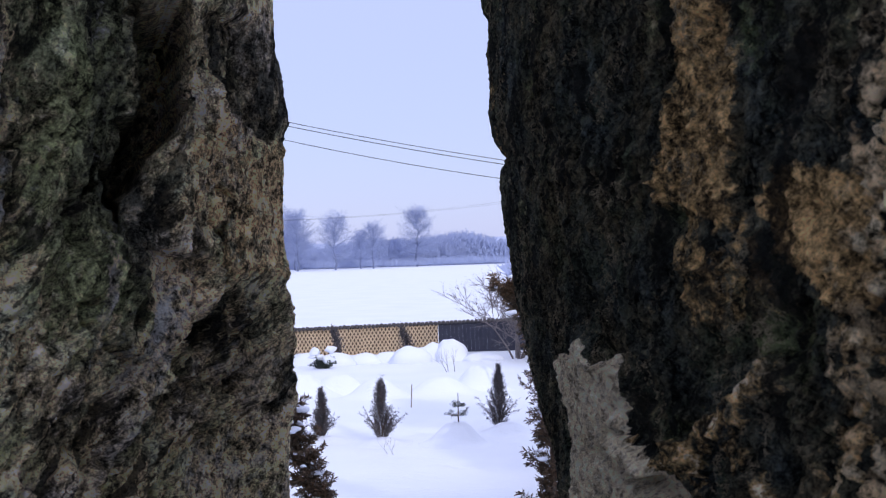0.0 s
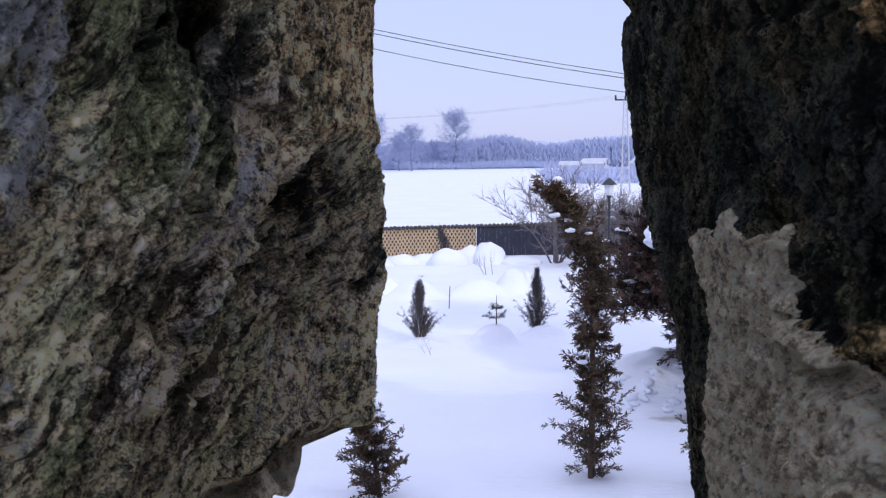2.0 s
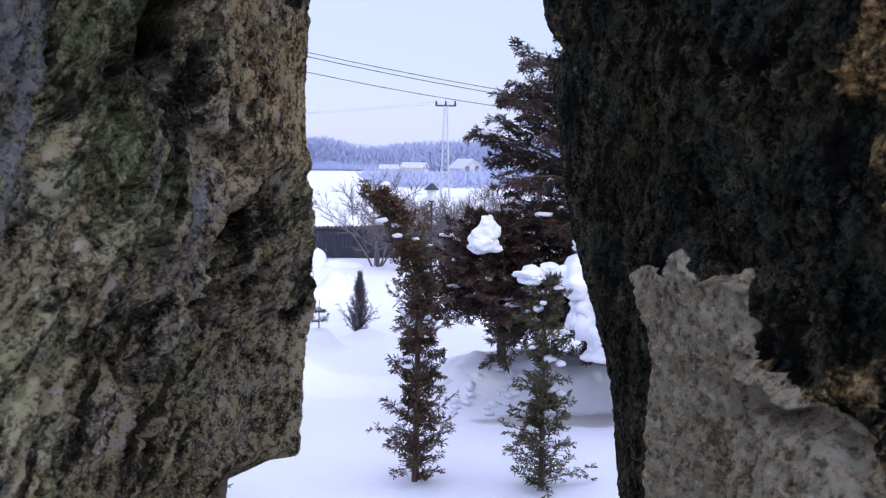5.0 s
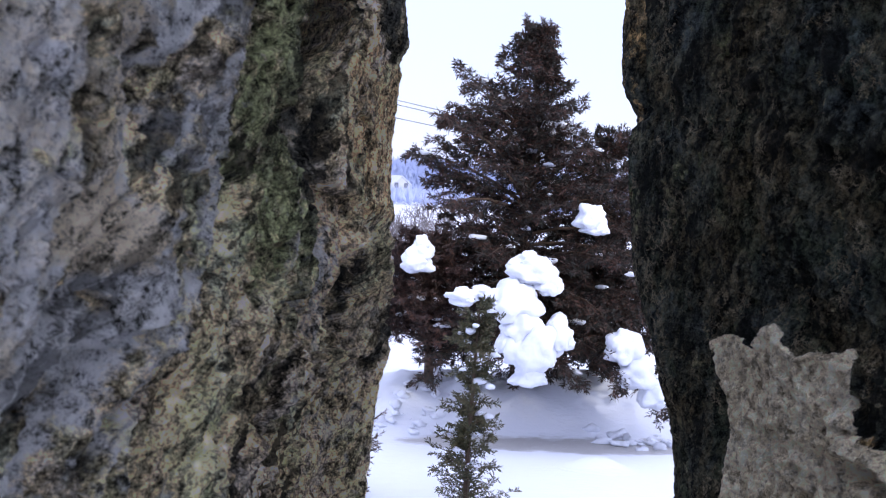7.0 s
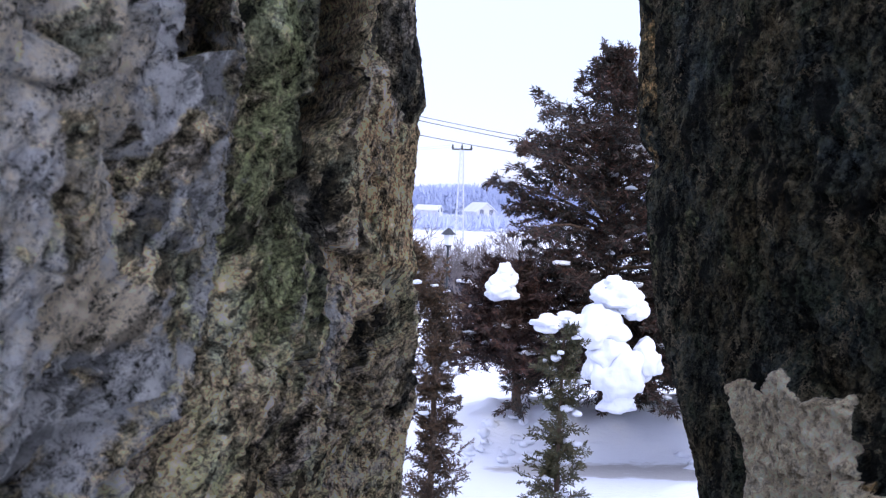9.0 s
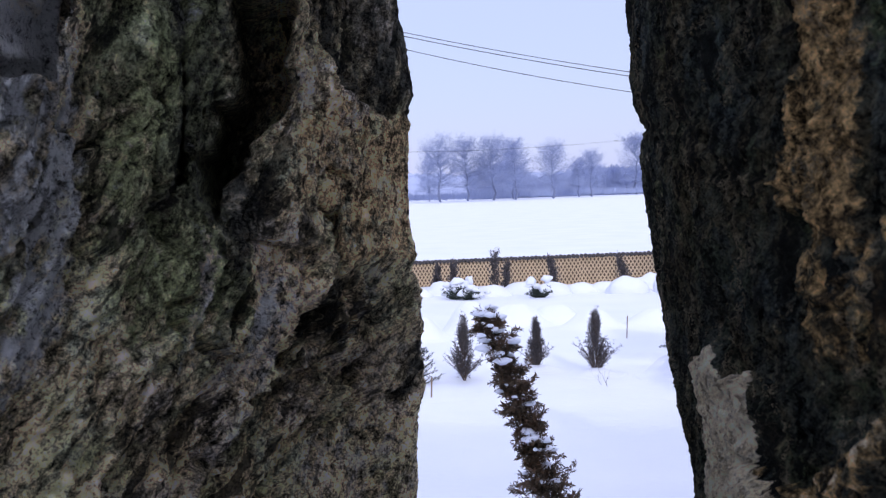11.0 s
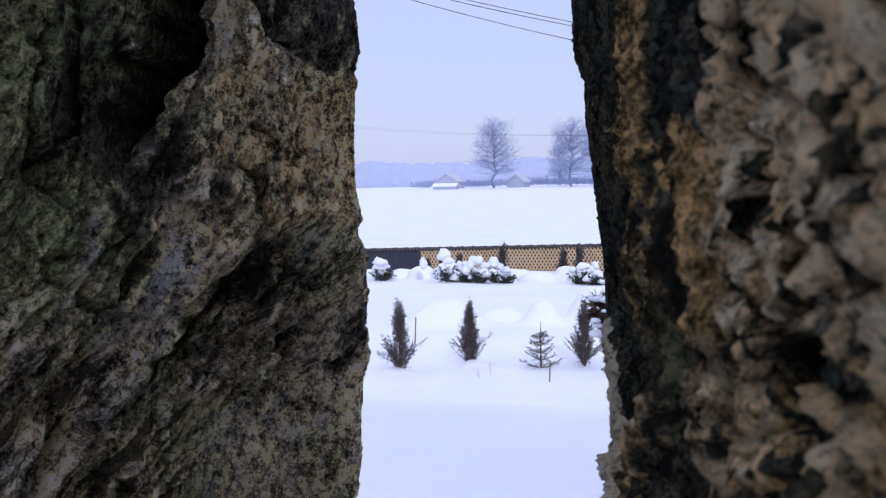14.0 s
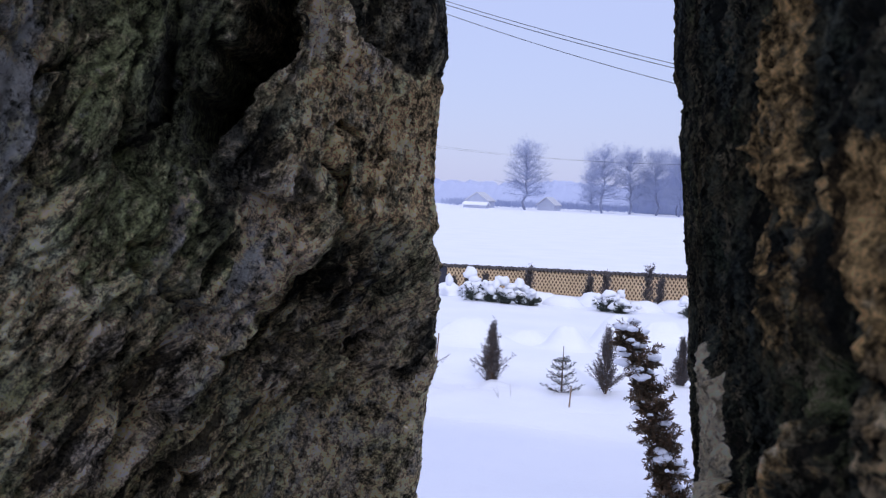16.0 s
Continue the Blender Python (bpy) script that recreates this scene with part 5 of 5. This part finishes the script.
for i, (x, h) in enumerate(((-13.9, 0.8), (-12.05, 1.15), (-9.6, 1.05), (-8.9, 1.15), (-7.3, 1.4), (-6.85, 1.1), (-4.85, 1.2), (-2.2, 1.2), (-14.6, 0.6), (-15.2, 0.6))):
    fence_conifer(x * 0.965, h, 120 + i)


def low_evergreen(x, y, seed, size):
    rng = np.random.default_rng(seed)
    size *= 1.15
    tree = root("low_evergreen", x, y, "low dark evergreen shrub under a cap of snow", "shrub", "low evergreens along the fence")
    n = 40
    phi = rng.uniform(0, 2 * np.pi, n)
    way = unit(np.stack([np.cos(phi), np.sin(phi), rng.uniform(0.3, 1.6, n)], -1))
    bl = feathered(rng, np.zeros((n, 3)), way, rng.uniform(0.22, 0.46, n) * size, np.zeros((n, 3)), 4, 9, 0.12, 5, 0.08, 0.03, 0.7, 0.2)
    put("foliage", leaves("foliage", *bl), FIR, tree)
    pads = [(rng.normal(0, 0.22) * size, rng.normal(0, 0.12), rng.uniform(0.12, 0.6) * size, rng.uniform(0.07, 0.2) * size, rng.uniform(0.08, 0.16), rng.uniform(0.06, 0.15) * size) for k in range(8)]
    put("snow", lumps("snow", rng, pads, 0.35, 2), SNOW, tree, "lumps of snow caught in the shrub")["kind"] = "stuff"


for i, (x, size) in enumerate(((-14.0, 1.5), (-13.3, 1.1), (-12.7, 1.35), (-12.0, 1.0), (-11.6, 0.8), (-8.7, 1.2), (-8.1, 1.0), (-17.0, 1.2), (-5.4, 1.0))):
    low_evergreen(x * 0.93, 39.6 + 0.25 * math.sin(3 * i), 140 + i, size)

# ---- bare bushes, sticks ----
bare("bare_bush", 1.9, 41.5, 3.4, "leafless spreading bush dusted with snow by the fence", 31, 0.75, TWIG, 8, 5, 0.013, category="bush", lift=0.1, least=0.012, haze=0.22)
bare("bare_bush", 4.2, 39.0, 2.8, "leafless tangled bush beside the fence", 32, 0.8, TWIG, 8, 5, 0.013, category="bush", lift=0.1, least=0.012, haze=0.22)
bare("bare_bush", 5.6, 33.0, 2.6, "leafless arching bush near the garden lamp", 33, 0.8, TWIG, 6, 5, 0.012, category="bush", lift=0.1, least=0.007, haze=0.14)
bare("bare_bush", 7.4, 42.0, 3.2, "leafless bush dusted with snow", 34, 0.8, TWIG, 8, 5, 0.013, category="bush", lift=0.1, least=0.012, haze=0.22)
bare("sapling", -1.19, 19.5, 0.72, "thin leafless sapling in the snow", 35, 0.5, TWIG, 2, 3, 0.008, category="sapling", group="saplings in the snow")
bare("sapling", -5.14, 18.3, 0.5, "thin leafless sapling in the snow", 36, 0.5, TWIG, 2, 3, 0.008, category="sapling", group="saplings in the snow")
bare("sapling", -0.55, 36.5, 1.1, "thin leafless sapling in the snow", 37, 0.5, TWIG, 3, 3, 0.012, category="sapling", group="saplings in the snow")
bare("bare_tree", 11.2, 31.0, 6.4, "leafless tree rising behind the conifers", 38, 0.55, TWIG, 1, 6, 0.012)
for x, y, h in ((-4.06, 17.9, 0.33), (-1.25, 25.0, 0.5), (-7.9, 22.0, 0.55)):
    bm = bmesh.new()
    box(bm, -0.011, 0.011, -0.011, 0.011, -0.1, h, Matrix.Rotation(0.05, 4, "Y"))
    o = tagged(part("stick", bm, STAKE, None), "thin wooden stick standing in the snow", "stick", "sticks in the snow")
    o.location = (x, y, float(ground_z(x, y)))

# ---- garden lamp ----
lamp = root("garden_lamp", 2.33, 25.3, "dark post lamp with a hooded white lantern", "lamp")
LT = 2.93 - lamp.location.z
tb = Tubes(10)
tb.add([(0, 0, -0.1), (0, 0, 0.4), (0, 0, 0.42), (0, 0, LT - 0.42)], [0.05, 0.05, 0.032, 0.028])
put("post", tb.mesh("post"), PAINTED_METAL, lamp)
bm = bmesh.new()
r = bmesh.ops.create_cone(bm, cap_ends=True, segments=6, radius1=0.075, radius2=0.125, depth=0.24)
bmesh.ops.translate(bm, vec=(0, 0, LT - 0.28), verts=r["verts"])
part("lantern_glass", bm, LAMP_GLASS, lamp, "frosted white lantern glass")
bm = bmesh.new()
r = bmesh.ops.create_cone(bm, cap_ends=True, segments=6, radius1=0.20, radius2=0.03, depth=0.15)
bmesh.ops.translate(bm, vec=(0, 0, LT - 0.085), verts=r["verts"])
part("hood", bm, PAINTED_METAL, lamp)
bm = bmesh.new()
r = bmesh.ops.create_cone(bm, cap_ends=True, segments=6, radius1=0.05, radius2=0.085, depth=0.05)
bmesh.ops.translate(bm, vec=(0, 0, LT - 0.42), verts=r["verts"])
part("collar", bm, PAINTED_METAL, lamp)

# ---- power line and pylon ----
def cable(name, pts, radius, label):
    tb = Tubes(5)
    tb.add(pts, [radius] * len(pts))
    tagged(put(name, tb.mesh(name), WIRE), label, "cable", "overhead cables")


def sagging(x0, z0, x1, z1, sag, y, n=40):
    t = np.linspace(0, 1, n)
    return [(x0 + (x1 - x0) * a, y, z0 + (z1 - z0) * a - 4 * sag * a * (1 - a)) for a in t]


def through_points(a, b, c, y, x0, x1, n=48):
    """A parabola through three (x, z) points."""
    k = np.polyfit([a[0], b[0], c[0]], [a[1], b[1], c[1]], 2)
    return [(x, y, float(np.polyval(k, x))) for x in np.linspace(x0, x1, n)]


cable("overhead_cable", through_points((-11.04, 8.86), (-1.85, 6.49), (9.2, 4.76), 30, -22, 22), 0.010, "thin black overhead cable sagging across the sky")
cable("overhead_cable", through_points((-11.04, 8.76), (-1.85, 6.38), (9.2, 4.64), 30, -22, 22), 0.011, "thin black overhead cable sagging across the sky")
cable("overhead_cable", through_points((-11.03, 8.51), (-1.74, 5.95), (4.57, 4.89), 30, -22, 22), 0.010, "thin black overhead cable sagging across the sky")

pylon = root("power_pole", 11.9, 110.0, "slender lattice power pole with a short crossarm", "power pole", z=0.2)
PT = 8.75
for sx, sy in ((-1, -1), (1, -1), (1, 1), (-1, 1)):
    tb = Tubes(4)
    tb.add([(0.42 * sx, 0.42 * sy, -0.3), (0.16 * sx, 0.16 * sy, PT)], [0.05, 0.04])
    put("leg", tb.mesh("leg"), STEEL, pylon)
tb = Tubes(3)
for k in range(14):
    h0, h1 = PT * k / 14, PT * (k + 1) / 14
    w0, w1 = 0.42 - 0.26 * k / 14, 0.42 - 0.26 * (k + 1) / 14
    for (ax, ay), (bx, by) in (((-1, -1), (1, -1)), ((1, -1), (1, 1)), ((1, 1), (-1, 1)), ((-1, 1), (-1, -1))):
        tb.add([(ax * w0, ay * w0, h0), (bx * w1, by * w1, h1)], [0.025, 0.025])
put("bracing", tb.mesh("bracing"), STEEL, pylon)["kind"] = "stuff"
bm = bmesh.new()
box(bm, -1.0, 1.0, -0.06, 0.06, PT - 0.1, PT + 0.05)
crossarm = part("crossarm", bm, PAINTED_METAL, pylon)
for x in (-0.92, 0.0, 0.92):
    bm = bmesh.new()
    r = bmesh.ops.create_cone(bm, cap_ends=True, segments=8, radius1=0.12, radius2=0.06, depth=0.42)
    bmesh.ops.translate(bm, vec=(x, 0, PT + 0.24), verts=r["verts"])
    part("insulator", bm, PAINTED_METAL, crossarm)
for dx in (-0.92, 0.92):
    cable("overhead_cable", sagging(11.9 + dx, 9.3, -48 + dx, 9.2, 1.9, 110.0), 0.007, "thin distant power cable")

# ---- far houses ----
def house(x, y, width, depth, eaves, ridge, wall, label, turn=0, windows=2, roof=None):
    h = root("house", x, y, label, "house", "far houses")
    h.rotation_euler = (0, 0, radians(turn))
    a, b = width / 2, depth / 2
    bm = bmesh.new()
    p = [(-a, -eaves * 0), (a, 0), (a, eaves), (0, ridge), (-a, eaves)]
    f = [bm.verts.new((px, -b, pz)) for px, pz in p]
    k = [bm.verts.new((px, b, pz)) for px, pz in p]
    bm.faces.new(f)
    bm.faces.new(k[::-1])
    for i in range(5):
        bm.faces.new((f[i], f[i - 1], k[i - 1], k[i]))
    bmesh.ops.recalc_face_normals(bm, faces=bm.faces[:])
    part("wall", bm, wall, h)
    for s in (-1, 1):
        bm = bmesh.new()
        ov, th = 0.3, 0.25
        q = [(s * (a + ov), eaves - (ridge - eaves) * ov / a), (0, ridge), (0, ridge + th), (s * (a + ov), eaves - (ridge - eaves) * ov / a + th)]
        f = [bm.verts.new((px, -b - ov, pz + 0.03)) for px, pz in q]
        k = [bm.verts.new((px, b + ov, pz + 0.03)) for px, pz in q]
        bm.faces.new(f)
        bm.faces.new(k[::-1])
        for i in range(4):
            bm.faces.new((f[i], f[i - 1], k[i - 1], k[i]))
        bmesh.ops.recalc_face_normals(bm, faces=bm.faces[:])
        part("roof", bm, roof or FAR_ROOF, h, "snow-covered roof slope")
    for i in range(windows):
        bm = bmesh.new()
        cx = -a + width * (i + 0.5) / windows
        box(bm, cx - 0.5, cx + 0.5, -b - 0.06, -b + 0.05, 1.0, 2.3)
        part("window", bm, WINDOW, h)
    return h


house(-103.0, 310, 6.5, 7, 2.0, 4.2, HOUSE_HAZED, "far haze-blue house with a snowy gable roof", 0, 0)
house(-98.2, 292, 2.6, 6.5, 0.9, 1.5, HOUSE_HAZED, "low far shed with a snow-covered roof", 90, 0, SNOW)
house(-83.0, 312, 5.0, 7, 1.6, 3.6, HOUSE_HAZED, "far haze-blue house with a snowy gable roof", 0, 0)
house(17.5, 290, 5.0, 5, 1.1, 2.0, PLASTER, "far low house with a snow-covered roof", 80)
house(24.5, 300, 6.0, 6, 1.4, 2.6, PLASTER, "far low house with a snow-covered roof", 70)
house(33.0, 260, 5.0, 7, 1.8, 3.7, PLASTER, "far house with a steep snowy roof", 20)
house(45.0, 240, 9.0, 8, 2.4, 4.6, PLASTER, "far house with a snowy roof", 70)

# ---- far trees ----
def far_tree(x, y, height, seed):
    """A tall leafless tree: straight trunk, rising boughs, a rounded veil of twigs."""
    rng = np.random.default_rng(seed)
    height *= 0.93
    tree = root("far_tree", x, y, "tall leafless tree across the field, coloured pale with haze", "tree", "far trees", sink=0.1)
    tb = Tubes(6)
    wob = rng.normal(0, 0.02 * height, (8, 2))
    hs = np.linspace(0, height * 0.9, 8)
    wob[0] = 0
    tb.add([(a, b, h) for (a, b), h in zip(wob, hs)], [0.022 * height * (1 - 0.85 * k / 7) for k in range(8)])
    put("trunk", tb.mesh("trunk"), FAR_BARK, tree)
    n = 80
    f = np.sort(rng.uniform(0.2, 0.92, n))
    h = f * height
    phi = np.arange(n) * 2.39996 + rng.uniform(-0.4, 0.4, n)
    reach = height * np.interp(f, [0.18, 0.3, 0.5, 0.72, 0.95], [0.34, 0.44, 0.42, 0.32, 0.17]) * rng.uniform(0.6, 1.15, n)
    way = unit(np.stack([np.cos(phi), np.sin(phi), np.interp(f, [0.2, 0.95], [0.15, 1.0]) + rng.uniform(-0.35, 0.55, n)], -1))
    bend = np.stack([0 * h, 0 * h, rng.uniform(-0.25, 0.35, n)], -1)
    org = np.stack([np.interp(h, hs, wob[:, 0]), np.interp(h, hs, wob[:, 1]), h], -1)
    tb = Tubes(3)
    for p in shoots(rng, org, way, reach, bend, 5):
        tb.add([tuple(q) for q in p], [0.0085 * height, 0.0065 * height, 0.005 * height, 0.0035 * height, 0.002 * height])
    put("limb", tb.mesh("limb"), HAZE_TWIG, tree)["kind"] = "stuff"
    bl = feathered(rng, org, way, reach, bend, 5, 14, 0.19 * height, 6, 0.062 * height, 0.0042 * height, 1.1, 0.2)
    put("twig", leaves("twig", *bl), HAZE_TWIG, tree)["kind"] = "stuff"


for i, (x, y, h, s) in enumerate(((-86.7, 300, 19.0, 1), (-65.1, 300, 18.3, 2), (-58.5, 305, 17.5, 3), (-51.5, 306, 17.6, 4), (-44.5, 300, 16.2, 5), (-34.3, 300, 15.2, 6), (-24.5, 305, 12.6, 7), (-13.6, 330, 17.0, 8), (-29.0, 318, 11.0, 9), (-75.0, 330, 12.0, 10), (-48.0, 320, 14.0, 11))):
    far_tree(x, y, h, 200 + s)


def thicket(x0, x1, y, height, seed, material, count, label, wave=0.35):
    """A far wood: stems and a haze of twigs, uneven along the top."""
    rng = np.random.default_rng(seed)
    x = rng.uniform(x0, x1, count)
    yy = y + rng.uniform(0, 14, count)
    top = height * (1 + wave * vnoise(x * 0.07, 0 * x, 0 * x, seed)) * rng.uniform(0.78, 1.0, count)
    zz = ground_z(x, yy) + top * rng.uniform(0.0, 1.0, count) ** 0.8
    base = np.stack([x, yy, zz], -1)
    way = unit(np.stack([rng.normal(0, 0.5, count), rng.normal(0, 0.1, count), rng.uniform(0.4, 1.4, count)], -1))
    side = unit(np.stack([np.ones(count), rng.normal(0, 0.12, count), rng.normal(0, 0.3, count)], -1))
    me = leaves("far_wood", base, way, side, rng.uniform(0.8, 2.4, count), rng.uniform(0.12, 0.45, count))
    tagged(put("far_wood", me, material), label, "wood", kind="stuff")


def wood_ridge(x0, x1, y, height, seed, material, label, wave=0.35):
    """A far wood seen as one soft mass: an uneven bank of crowns."""
    x = np.arange(x0, x1, 0.6)
    rows = np.linspace(0, 1, 26)
    top = height * (1 + wave * vnoise(x * 0.06, 0 * x, 0 * x, seed) + 0.14 * fbm(x * 0.3, 0 * x, 0 * x, seed + 1, 5, 0.65))
    X, F = np.meshgrid(x, rows)
    Z = ground_z(X, 0 * X + y) - 0.3 + top[None] * F
    Y = y + 6 * F ** 2 + 0.25 * fbm(X * 0.5, Z * 0.5, 0 * X, seed + 2, 3)
    me = mesh_from("far_wood", np.stack([X, Y, Z], -1).reshape(-1, 3), grid_faces(*X.shape))
    tagged(put("far_wood", me, material), label, "wood", kind="stuff")


# woods beyond the field, their haze carried by the material colours
wood_ridge(-230, -48, 400, 8.5, 1, HAZE_PALE, "pale hazy wood beyond the field")
wood_ridge(-66, 120, 350, 5.0, 6, WOOD_HAZE, "hazy leafless wood beyond the field", 0.2)
wood_ridge(-300, 220, 480, 11.0, 3, HAZE_PALE, "pale hazy wood in the far distance", 0.10)
thicket(-66, 120, 342, 8.2, 7, WOOD_HAZE, 60000, "hazy leafless tree tops of the wood beyond the field")
thicket(-120, 20, 322, 1.0, 4, HAZE_TWIG, 5000, "low hazy hedge along the field's far edge")
thicket(6, 60, 150, 0.9, 5, HAZE_PALE, 5000, "snowy haze-pale scrub beyond the garden")
